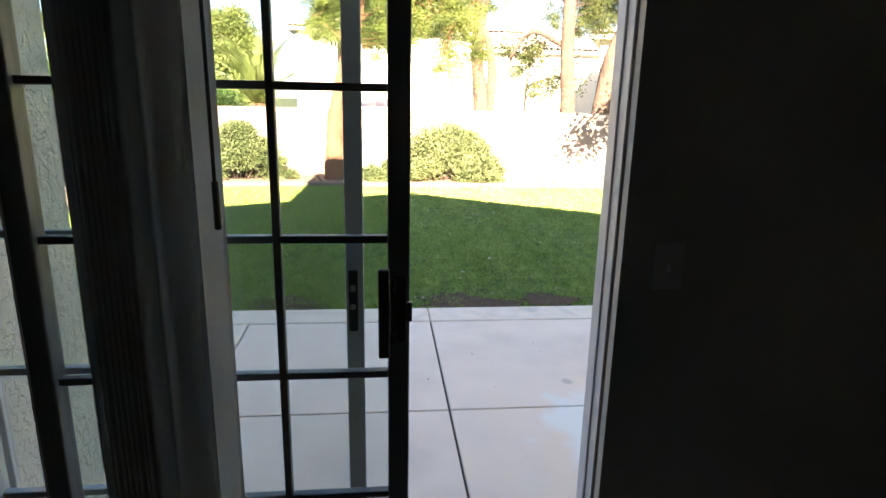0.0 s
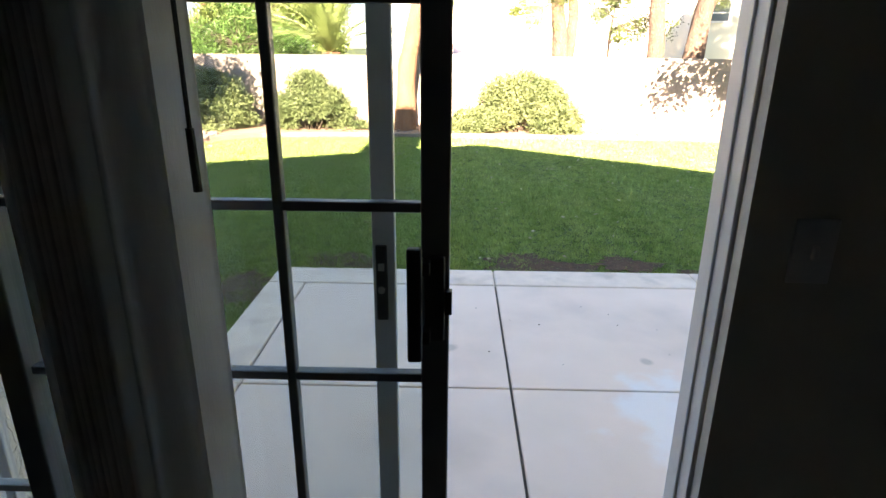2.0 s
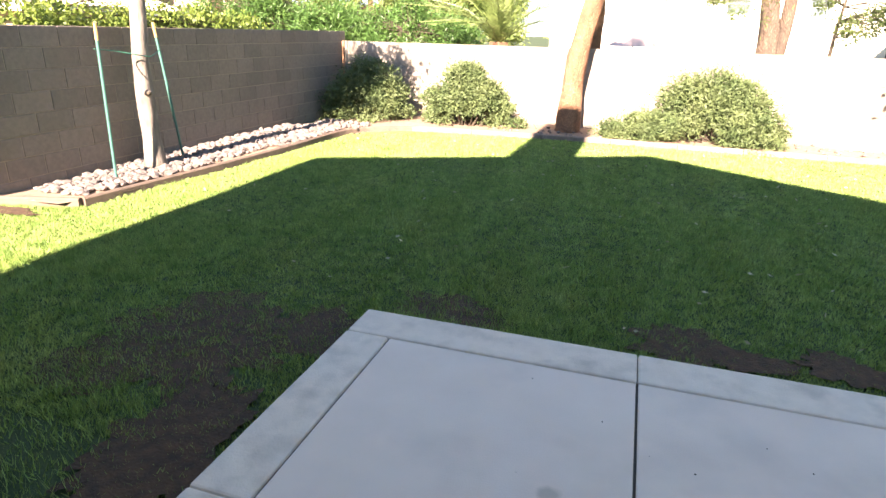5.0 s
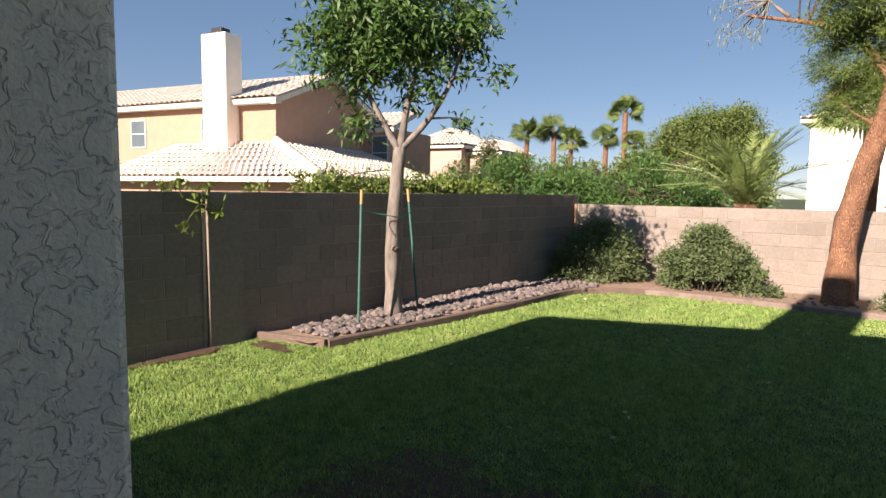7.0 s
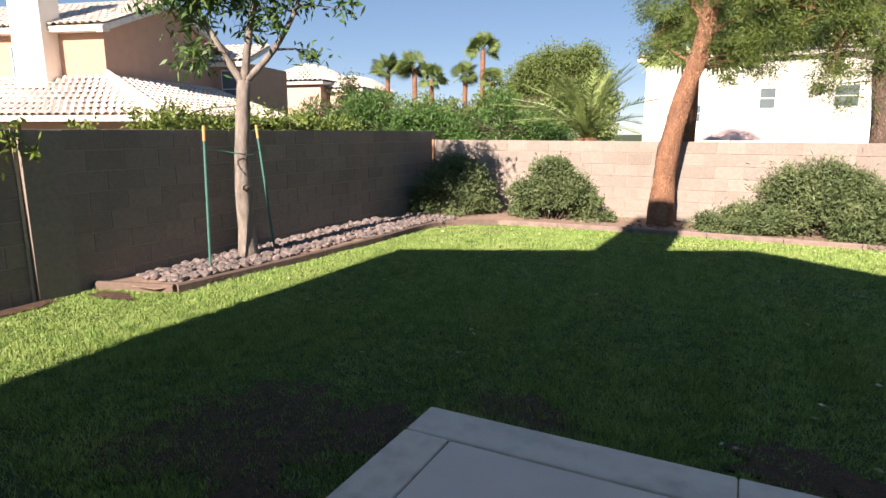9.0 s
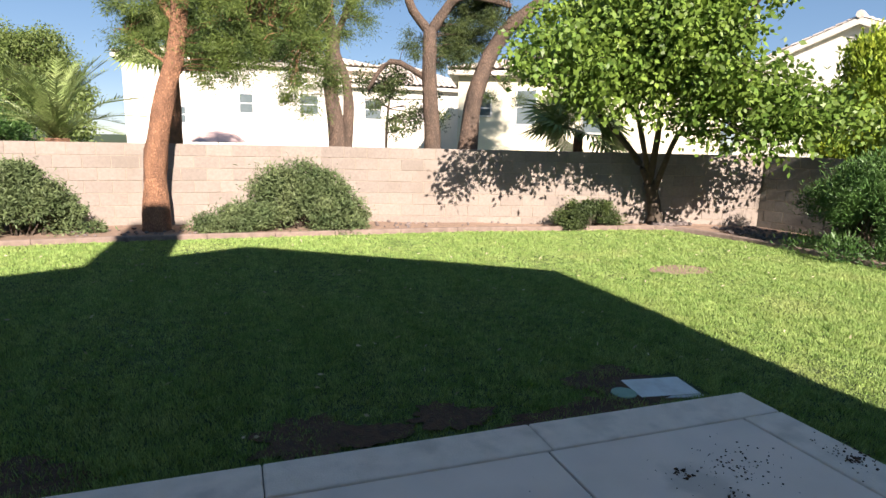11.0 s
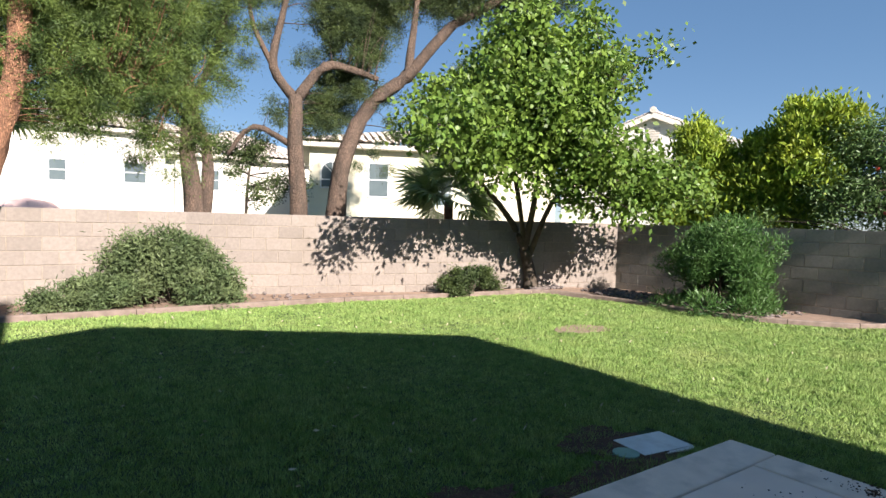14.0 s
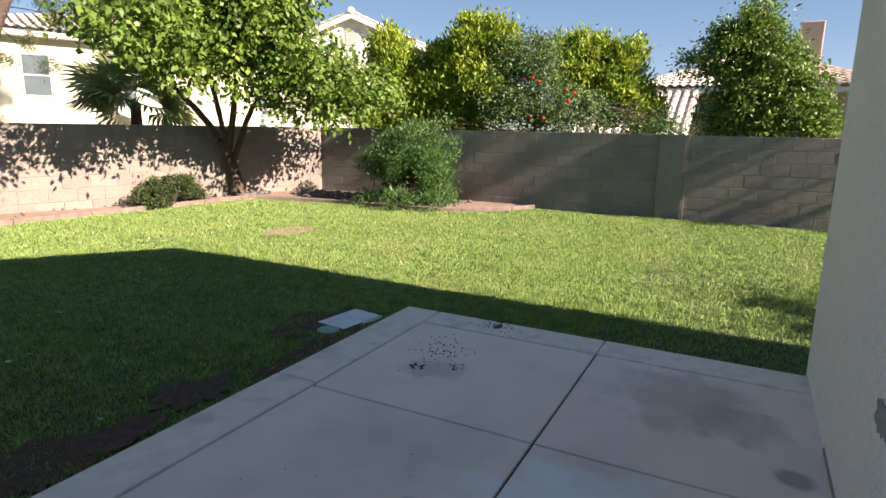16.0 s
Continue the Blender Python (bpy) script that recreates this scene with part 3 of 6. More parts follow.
bmesh.ops.create_icosphere(bm, subdivisions=2, radius=0.05, matrix=pose(-3.75, 6.81, 0.84) @ Matrix.Diagonal((1, 1, 0.7, 1)))
part("knot", bm, M_BARK_PALE, young, "round grey branch scar", True)
bm = bmesh.new()
bmesh.ops.create_icosphere(bm, subdivisions=2, radius=0.022, matrix=pose(-3.71, 6.78, 0.84))
part("scar", bm, M_BARK_DARK, young, "dark centre of the branch scar", True)

PINE = dict(leaves=230, clump=0.11, length=0.085, width=0.011, droop=0.25, outward=1.1, twigs=0.35)
leafy("pine_tree", [([(0.23, 11.95, -0.08), (0.24, 11.96, 0.55), (0.27, 11.96, 1.05), (0.38, 11.96, 1.7), (0.50, 11.98, 2.2), (0.63, 12.00, 2.7), (0.73, 12.00, 3.4), (0.78, 12.10, 4.6)], 0.175, 0.12),
                    ([(0.68, 12.00, 3.1), (0.28, 12.30, 3.7), (-0.22, 12.50, 4.1), (-0.72, 12.40, 4.25), (-1.32, 12.30, 4.4)], 0.07, 0.02),
                    ([(0.68, 12.00, 2.9), (1.18, 12.10, 3.2), (1.88, 12.20, 3.3), (2.58, 12.20, 3.0)], 0.055, 0.015),
                    ([(0.58, 12.00, 2.5), (0.28, 12.10, 2.7), (-0.07, 12.20, 3.0)], 0.03, 0.01)],
      [(0.18, 12.10, 2.85, 0.42), (-0.02, 12.15, 3.1, 0.4), (0.93, 12.20, 3.1, 0.5), (1.18, 12.20, 2.8, 0.6), (1.68, 12.20, 3.0, 0.6), (1.38, 12.20, 2.45, 0.4), (2.08, 12.20, 2.8, 0.5), (1.03, 12.30, 2.4, 0.3), (0.38, 12.20, 3.9, 0.8),
       (1.48, 12.20, 3.9, 1.0), (2.48, 12.20, 3.5, 0.8), (2.78, 12.20, 2.8, 0.5), (3.08, 12.20, 2.4, 0.42), (2.48, 12.20, 2.3, 0.34), (2.68, 12.20, 1.95, 0.25), (0.58, 12.20, 4.7, 1.1), (1.98, 12.20, 4.8, 1.1), (-0.22, 12.60, 3.6, 0.36), (0.08, 12.60, 3.2, 0.36)],
      M_BARK_PINE, M_LEAF_PINE, "leaning pine tree with reddish bark by the garden wall", "tree", per_m3=32, seed=5, **PINE)
leafy("eucalyptus_branch", [([(-0.72, 12.40, 4.3), (-1.12, 12.35, 4.7), (-1.52, 12.30, 5.2)], 0.03, 0.01)],
      [(-1.42, 12.30, 4.4, 0.42), (-1.62, 12.20, 3.95, 0.26), (-1.12, 12.40, 4.2, 0.26), (-1.52, 12.30, 5.1, 0.5)],
      M_BARK_PALE, M_LEAF_GREY, "grey-green drooping leafy branch", "branch", per_m3=60, leaves=12, clump=0.09, length=0.12, width=0.016, droop=1.6, outward=0.2, seed=6)

leafy("lime_tree", [([(8.8, 10.8, -0.06), (8.78, 10.85, 0.45), (8.58, 10.77, 0.81)], 0.13, 0.10),
                    ([(8.61, 10.8, 0.76), (8.22, 10.63, 1.16), (7.72, 10.52, 1.59), (7.01, 10.38, 2.11), (6.84, 10.46, 2.81)], 0.075, 0.02),
                    ([(8.59, 10.78, 0.79), (8.18, 10.15, 1.59), (7.89, 9.72, 2.37), (7.98, 9.58, 3.6)], 0.07, 0.02),
                    ([(8.75, 10.85, 0.6), (8.39, 9.9, 1.68), (8.42, 9.23, 2.37), (8.69, 8.88, 3.52)], 0.06, 0.015),
                    ([(8.52, 10.7, 0.91), (7.81, 10.18, 1.86), (7.45, 10.07, 2.81), (7.54, 9.94, 4.04)], 0.055, 0.015)],
      [(7.35, 9.64, 4.2, 0.72), (6.9, 9.76, 3.32, 0.87), (7.93, 9.36, 3.31, 0.95), (6.44, 10.14, 3, 0.67), (5.8, 10.3, 2.9, 0.41), (8.28, 9.02, 2.53, 0.82), (9.34, 8.83, 2.09, 0.64), (8.95, 9, 3.95, 0.45), (9.27, 8.61, 4.21, 0.27), (7.59, 9.37, 2.5, 0.76), (9.29, 8.08, 1.89, 0.35), (7.05, 9.93, 2.51, 0.47), (6.21, 9.24, 2.66, 0.63), (5.49, 8.84, 2.57, 0.46), (4.93, 8.69, 2.38, 0.3), (7.05, 9.2, 3.15, 0.74), (7.61, 9.03, 2.77, 0.64), (7.86, 9.19, 3.77, 0.73), (8.58, 9.37, 1.9, 0.5), (6.81, 9.51, 2.04, 0.42), (6.22, 9.28, 2.13, 0.38), (8.86, 8.77, 1.72, 0.4), (8.34, 9.22, 4.56, 0.45), (7.36, 9.87, 4.24, 0.46), (9.5, 8.6, 2.05, 0.5), (10.2, 8.5, 1.95, 0.42), (10.8, 8.4, 1.92, 0.3), (9.1, 8.5, 1.75, 0.42)],
      M_BARK_DARK, M_LEAF_CITRUS, "bright green broadleaf tree with several dark stems in the yard corner", "tree", per_m3=40, leaves=38, clump=0.15, length=0.105, width=0.07, droop=0.5, seed=8)


def shrub(name, x, y, z, w, d, h, mat, label, seed, leaves=9000, length=0.05, width=0.014, lean=0.0, category="shrub", group="", stems=14, lumps=64, lift=0.0, droop=0.2, peak=0.0, trail=0.0):
    """A mounded shrub, w by d metres and h high: stems from one foot, leaves over uneven lumps."""
    rng = np.random.default_rng(seed)
    th = thing(name, x, y, z, label, category, group)
    # lump centres on the upper half of an ellipsoid
    u = unit(rng.normal(0, 1, (lumps, 3)))
    u[:, 2] = np.abs(u[:, 2]) ** 0.8
    c = np.array((x, y, z)) + u * np.array((w / 2, d / 2, h)) * rng.uniform(0.60, 1.0, (lumps, 1))
    up = ((c[:, 2] - z) / h)[:, None]
    c[:, :2] = np.array((x, y)) + (c[:, :2] - np.array((x, y))) * (1.08 - peak * up)
    c[:, 0] += lean * (c[:, 2] - z) - trail * np.maximum(0, 0.45 - up[:, 0])
    c[:, 2] += lift
    bm = bmesh.new()
    for i in range(stems):
        e = c[i % lumps]
        foot = Vector((x + rng.normal(0, 0.05 * w), y + rng.normal(0, 0.05 * d), z - 0.05))
        tube(bm, [foot, foot.lerp(Vector(e), 0.5) + Vector((0, 0, 0.08)), Vector(e)], 0.014, 0.004, 4)
    part("branching", bm, M_BARK_DARK, th)
    idx = rng.integers(0, lumps, leaves)
    r = 0.17 * (w * d * h) ** (1 / 3)
    lr = rng.uniform(0.55, 1.35, lumps)[idx][:, None]
    shag = np.where(rng.uniform(0, 1, (leaves, 1)) < 0.14, rng.uniform(1.0, 1.7, (leaves, 1)), 1.0)
    off = unit(rng.normal(0, 1, (leaves, 3))) * (r * lr * shag * rng.uniform(0.2, 1.0, (leaves, 1)) ** 0.6) * np.array((1.15, 1.15, 0.9))
    p = c[idx] + off
    p[:, 2] = np.maximum(p[:, 2], z + 0.02)
    part("foliage", leaf_mesh(p, unit(off) + np.array((0, 0, 0.3 - droop)), length, width, mat, rng, 0.75), None, th)
    return th


shrub("juniper_bush", -3.45, 11.75, -0.05, 1.8, 1.1, 1.12, M_LEAF_JUNIPER, "low spreading dark green bush in the wall corner", 21, 24000, 0.08, 0.022, peak=0.45)
shrub("juniper_bush", -1.55, 11.85, -0.05, 1.95, 1.0, 1.08, M_LEAF_JUNIPER, "rounded green bush against the back wall", 22, 24000, 0.08, 0.022, peak=0.45)
shrub("juniper_bush", 2.45, 11.8, -0.05, 2.6, 1.1, 1.2, M_LEAF_JUNIPER, "large mounded green bush against the back wall", 23, 32000, 0.085, 0.02, peak=0.8, trail=0.3)
shrub("juniper_bush", 1.35, 11.7, -0.05, 1.1, 0.7, 0.40, M_LEAF_JUNIPER, "low trailing edge of a green bush", 24, 9000, 0.06, 0.018)
# The dark leaf material here stands in for the tree's shade.
shrub("low_dark_shrub", 7.45, 10.98, -0.03, 1.35, 0.45, 0.50, M_LEAF_DARKPINE, "low green shrub with the tree's shade put into its leaf colour", 25, 10000, 0.06, 0.02)
shrub("oleander_shrub", 10.0, 7.7, -0.05, 1.4, 1.85, 1.46, M_LEAF_OLEANDER, "upright bright green shrub in front of the block wall", 26, 40000, 0.09, 0.016, stems=26, lumps=60, lift=0.05, droop=-0.5)

# ---- trees beyond the back wall ----
leafy("grey_pine_tree", [([(3.7, 15.2, -0.1), (3.6, 15.2, 1.7), (3.48, 15.2, 2.4), (3.5, 15.2, 3.1), (3.5, 15.2, 3.8), (3.3, 15.2, 4.7), (3.1, 15.3, 5.6)], 0.20, 0.07),
                         ([(3.78, 15.2, 1.0), (3.85, 15.1, 1.9), (3.8, 15.1, 2.7), (3.6, 15.2, 3.5), (4.0, 15.1, 4.6), (4.2, 15.0, 5.7)], 0.13, 0.05),
                         ([(3.5, 15.2, 3.7), (2.9, 15.2, 4.0), (2.1, 15.2, 3.9), (1.2, 15.3, 4.2)], 0.06, 0.02)],
      [(1.0, 15.3, 4.4, 0.6), (1.5, 15.3, 3.8, 0.7), (2.2, 15.2, 4.5, 0.85), (2.0, 15.3, 3.4, 0.6), (2.8, 15.2, 3.9, 0.65), (3.2, 15.1, 4.6, 0.75), (4.0, 14.9, 4.9, 0.7), (4.0, 14.9, 3.95, 0.5), (2.7, 15.2, 2.85, 0.48), (2.5, 15.2, 2.4, 0.38),
       (1.2, 15.3, 3.0, 0.36), (3.5, 15.0, 5.4, 0.8), (2.2, 15.2, 5.5, 0.9), (1.0, 15.3, 5.3, 0.75), (4.3, 14.8, 5.9, 0.75)],
      M_BARK_GREY, M_LEAF_PINE, "twin-stemmed pine tree beyond the back wall", "tree", per_m3=34, seed=31, **PINE)
leafy("grey_pine_tree", [([(5.95, 15.4, -0.1), (5.9, 15.4, 1.6), (5.8, 15.4, 2.9), (5.8, 15.4, 4.0)], 0.20, 0.155),
                         ([(5.8, 15.4, 3.9), (5.35, 15.6, 4.6), (5.5, 15.6, 5.6), (5.75, 15.5, 6.8)], 0.12, 0.05),
                         ([(5.8, 15.4, 3.9), (6.4, 15.2, 4.7), (7.0, 14.9, 4.65), (7.5, 14.7, 4.5)], 0.13, 0.06),
                         ([(5.75, 15.5, 2.9), (4.95, 15.7, 3.25), (4.45, 15.9, 2.6)], 0.08, 0.04),
                         ([(5.35, 15.6, 4.6), (4.95, 15.8, 5.5), (4.8, 15.8, 6.5)], 0.07, 0.03)],
      [(7.0, 15.1, 5.8, 0.65), (6.5, 15.4, 6.2, 0.55), (7.2, 15.0, 5.0, 0.5), (6.4, 15.6, 3.5, 0.45), (5.4, 15.8, 3.6, 0.36), (4.8, 16.0, 4.7, 0.32), (7.5, 14.9, 6.4, 0.75), (6.7, 15.3, 5.3, 0.42), (7.2, 15.0, 4.2, 0.45),
       (5.6, 15.7, 3.6, 0.34), (6.0, 15.7, 3.4, 0.3), (6.7, 15.6, 5.85, 0.6), (7.0, 15.6, 4.6, 0.55), (6.6, 15.6, 3.7, 0.5), (7.0, 15.6, 3.5, 0.36), (7.1, 15.6, 6.6, 0.8), (6.2, 15.8, 6.6, 0.5), (7.9, 15.4, 6.2, 0.6), (7.5, 15.4, 5.4, 0.5), (7.0, 15.6, 4.75, 0.6), (6.85, 15.9, 4.2, 0.55), (7.3, 15.8, 3.9, 0.45), (6.4, 15.9, 4.9, 0.4), (6.5, 15.7, 3.95, 0.6), (7.6, 15.4, 5.6, 0.7), (7.9, 15.3, 4.2, 0.45), (5.3, 15.9, 5.5, 0.35), (5.2, 15.8, 6.3, 0.5), (5.6, 15.6, 7.2, 0.8), (6.9, 15.5, 7.5, 0.8)],
      M_BARK_GREY, M_LEAF_DARKPINE, "forked grey pine tree beyond the back wall", "tree", per_m3=40, seed=32, **dict(PINE, twigs=0.08))
leafy("grey_pine_tree", [([(6.75, 15.3, -0.1), (6.8, 15.3, 1.6), (7.0, 15.2, 2.9), (7.5, 15.0, 4.0), (8.2, 14.6, 4.65), (8.7, 14.2, 5.4), (9.2, 13.9, 6.0), (10.0, 13.3, 6.5)], 0.23, 0.09),
                         ([(8.2, 14.55, 4.6), (8.3, 14.5, 5.7), (8.4, 14.4, 7.0)], 0.11, 0.05)],
      [(9.5, 13.9, 6.6, 0.85), (10.3, 13.2, 6.7, 0.85), (11.0, 12.6, 6.5, 0.6), (9.0, 14.3, 7.3, 1.1), (8.1, 14.9, 6.3, 0.55), (8.9, 14.4, 6.2, 0.45), (7.6, 15.1, 7.4, 1.1), (10.1, 13.4, 7.7, 1.2), (9.4, 14.0, 4.6, 0.5), (9.0, 14.3, 4.4, 0.36), (7.3, 15.2, 2.5, 0.3), (7.5, 15.0, 2.9, 0.28), (8.0, 15.0, 2.45, 0.25), (8.1, 15.1, 3.6, 0.36), (8.4, 15.0, 3.4, 0.3), (9.0, 14.8, 6.8, 0.7)],
      M_BARK_GREY, M_LEAF_DARKPINE, "tall leaning pine tree with bare lower trunk beyond the wall", "tree", per_m3=32, seed=33, **dict(PINE, twigs=0.12))
leafy("garden_shrub", [([(5.0, 16.3, -0.1), (5.0, 16.3, 1.6), (5.1, 16.3, 2.6)], 0.05, 0.02)],
      [(4.8, 16.3, 2.5, 0.42), (5.2, 16.2, 2.9, 0.45), (4.6, 16.4, 2.9, 0.35), (5.7, 16.0, 2.1, 0.4), (5.3, 16.1, 1.9, 0.4), (6.6, 17.0, 2.0, 0.3), (6.5, 17.0, 2.6, 0.2)],
      M_BARK_DARK, M_LEAF_DARKPINE, "dark evergreen shrub beyond the back wall", "shrub", per_m3=90, leaves=40, clump=0.12, length=0.09, width=0.03, seed=34)

# ---- planting beyond the left part of the back wall ----
leafy("oleander_hedge", [([(-7.0, 16.2, -0.1), (-7.0, 16.2, 1.5)], 0.04, 0.02), ([(-4.6, 16.8, -0.1), (-4.6, 16.8, 1.5)], 0.04, 0.02)],
      [(-8.4, 15.0, 1.8, 0.5), (-7.8, 15.5, 1.8, 0.5), (-7.0, 15.9, 1.7, 0.6), (-6.3, 16.4, 1.7, 0.6), (-5.5, 16.7, 1.6, 0.55), (-4.7, 17.1, 1.7, 0.65), (-3.9, 17.3, 1.5, 0.6), (-7.6, 15.6, 2.2, 0.4), (-4.5, 17.2, 2.25, 0.45), (-8.1, 15.3, 2.2, 0.36), (-3.2, 17.5, 1.5, 0.5),
       (-7.4, 15.8, 1.1, 0.6), (-6.4, 16.2, 1.1, 0.6), (-5.4, 16.6, 1.0, 0.6), (-4.4, 16.8, 1.0, 0.6), (-3.4, 17.1, 1.0, 0.6), (-9.2, 14.6, 1.6, 0.5), (-8.9, 14.6, 2.1, 0.3)],
      M_BARK_DARK, M_LEAF_OLEANDER, "dense green oleander hedge with white flowers behind the wall", "hedge", per_m3=80, leaves=38, clump=0.14, length=0.16, width=0.028, droop=-0.5, seed=41)
leafy("clipped_hedge", [([(-7.0, 8.0, -0.1), (-7.0, 8.0, 1.4)], 0.04, 0.02)],
      [(-6.4 - 0.03 * i, 7.7 + 0.5 * i, 1.46 + 0.05 * math.sin(i * 1.9), 0.42) for i in range(11)] + [(-6.2, 5.2, 1.35, 0.2), (-6.2, 5.8, 1.36, 0.22), (-6.2, 6.5, 1.36, 0.22)],
      M_BARK_DARK, M_LEAF_HEDGE, "yellow-green hedge behind the side garden wall", "hedge", per_m3=90, leaves=36, clump=0.10, length=0.08, width=0.04, droop=-0.2, seed=42)
leafy("large_far_tree", [([(-7.8, 33.4, -0.1), (-7.8, 33.4, 2.6)], 0.3, 0.2), ([(-7.8, 33.4, 2.4), (-7.0, 33.5, 4.3)], 0.15, 0.05), ([(-7.8, 33.4, 2.4), (-8.8, 33.2, 4.2)], 0.15, 0.05)],
      [(-9.3, 33.0, 3.9, 1.2), (-8.3, 33.3, 4.8, 1.05), (-7.4, 33.5, 5.0, 1.0), (-6.4, 33.8, 5.1, 0.85), (-6.1, 33.8, 4.1, 1.0), (-7.8, 33.4, 3.6, 1.4), (-9.9, 32.8, 3.0, 1.0), (-8.8, 33.1, 4.4, 1.05), (-5.6, 33.8, 3.2, 1.0), (-10.6, 33, 2.4, 1.0)],
      M_BARK_GREY, M_LEAF_TREE, "large rounded green tree far behind the houses", "tree", per_m3=18, leaves=80, clump=0.24, length=0.14, width=0.065, seed=43)
leafy("far_conifer", [([(-18.1, 29, -0.1), (-18.1, 29, 4.2)], 0.2, 0.04)], [(-18.1, 29, 4.3, 0.3), (-18.1, 29, 3.8, 0.55), (-18.1, 29, 3.2, 0.8), (-18.2, 29, 2.4, 0.9)],
      M_BARK_GREY, M_LEAF_DARKPINE, "small dark conifer in the distance", "tree", per_m3=14, leaves=30, clump=0.24, length=0.24, width=0.06, seed=44)
leafy("far_shrubs", [([(-14, 30, -0.1), (-14, 30, 1.5)], 0.1, 0.05)], [(-18 + 1.3 * i, 30 + 0.2 * (i % 3), 2.2 + 0.5 * math.sin(i * 2.3), 1.1) for i in range(11)],
      M_BARK_GREY, M_LEAF_TREE, "row of distant green shrubs below the palms", "shrub", per_m3=13, leaves=26, clump=0.26, length=0.22, width=0.10, seed=45)


def palm_fan(bm, centre, direction, radius, rng, blades=16, spread=1.9):
    """One fan leaf of folded blades at the end of its stalk."""
    d = Vector(direction).normalized()
    side = d.cross(Vector((0, 0, 1))).normalized()
    side.rotate(Matrix.Rotation(rng.uniform(-1.0, 1.0), 3, d))
    up = side.cross(d)
    for k in range(blades):
        a = (k / (blades - 1) - 0.5) * 2 * spread
        e = d * math.cos(a) + side * math.sin(a)
        tip = centre + e * radius * (0.75 + 0.25 * math.cos(a)) + Vector((0, 0, -0.14 * radius * (0.5 + rng.random())))
        midp = centre + e * radius * 0.55 + up * 0.02
        w = e.cross(up).normalized() * radius * 0.05
        c0, m1, m2, t1 = bm.verts.new(centre), bm.verts.new(midp + w), bm.verts.new(midp - w), bm.verts.new(tip)
        bm.faces.new((c0, m1, t1, m2))


def fan_palm(x, y, z0, zc, r, trunk_r, seed, label, fans=26, name="fan_palm_tree", lean=0.0, leaf=None):
    rng = random.Random(seed)
    th = thing(name, x, y, z0, label, "palm tree", "fan palms")
    bm = bmesh.new()
    tube(bm, [(x, y, z0), (x + lean * 0.4, y, (z0 + zc) / 2), (x + lean, y, zc)], trunk_r, trunk_r * 0.8, 10, 0.2)
    part("trunk", bm, M_PALM_BARK, th)
    bm = bmesh.new()
    top = Vector((x + lean, y, zc))
    for i in range(fans):
        a = rng.uniform(0, 2 * math.pi)
        el = rng.uniform(-0.4, 1.35)
        d = Vector((math.cos(a) * math.cos(el), math.sin(a) * math.cos(el), math.sin(el)))
        stalk = r * rng.uniform(0.35, 0.55)
        c = top + d * stalk
        w = Vector((0.012, 0.012, 0))
        v = [bm.verts.new(top - w), bm.verts.new(top + w), bm.verts.new(c + w), bm.verts.new(c - w)]
        bm.faces.new(v)
        palm_fan(bm, c, d + Vector((0, 0, -0.12)), r * 0.6, rng, 20)
    part("crown", bm, leaf or M_LEAF_PALM, th)
    return th


for i, (x, zc, r) in enumerate(((-18.7, 5.1, 1.25), (-16.95, 5.3, 1.2), (-15.95, 4.6, 1.1), (-13.85, 4.75, 1.0), (-12.85, 6.2, 1.15), (-12.35, 4.5, 0.9))):
    fan_palm(x, 34 + 0.3 * i, -0.1, zc, r * 1.0, 0.18, 60 + i, "tall fan palm with rust-coloured trunk in the distance", 30)
fan_palm(8.6, 13.3, -0.1, 1.75, 1.35, 0.12, 71, "small fan palm just beyond the back wall", 26, leaf=M_LEAF_DATE)
fan_palm(0.10, 17.5, -0.1, 3.3, 1.25, 0.2, 72, "fan palm with rust-coloured trunk behind the pine", 30, leaf=M_LEAF_DATE)


def date_palm(x, y, z0, zc, r, seed):
    rng = random.Random(seed)
    th = thing("date_palm", x, y, z0, "feathery date palm behind the back wall", "palm tree")
    bm = bmesh.new()
    tube(bm, [(x, y, z0), (x, y, zc)], 0.24, 0.2, 10, 0.3)
    part("trunk", bm, M_PALM_BARK, th)
    bm = bmesh.new()
    for i in range(44):
        a = rng.uniform(0, 2 * math.pi)
        el = rng.uniform(0.5, 1.45)
        L = r * rng.uniform(0.8, 1.1)
        h = Vector((math.cos(a), math.sin(a), 0))
        pts = []
        for k in range(11):
            t = k / 10
            pts.append(Vector((x, y, zc)) + h * (L * math.cos(el) * t + 0.35 * L * t * t * math.cos(el * 0.6)) + Vector((0, 0, L * math.sin(el) * t - 0.45 * L * t ** 2.4 * (0.4 + 0.6 * math.cos(el)))))
        tube(bm, pts[::5] + [pts[-1]], 0.014, 0.004, 3)
        for k in range(1, 11):
            d = (pts[k] - pts[k - 1]).normalized()
            s = d.cross(Vector((0, 0, 1))).normalized()
            for q in (0.0, 0.33, 0.67):
                p = pts[k - 1].lerp(pts[k], q)
                for sg in (-1, 1):
                    tip = p + (s * sg * 0.75 + d * 0.7 + Vector((0, 0, rng.uniform(-0.15, 0.35)))) * (0.34 * (1.1 - 0.6 * k / 10))
                    w = d * 0.02
                    bm.faces.new((bm.verts.new(p - w), bm.verts.new(p + w), bm.verts.new(tip)))
    part("crown", bm, M_LEAF_DATE, th)


date_palm(-1.85, 15.4, -0.1, 1.35, 2.0, 81)

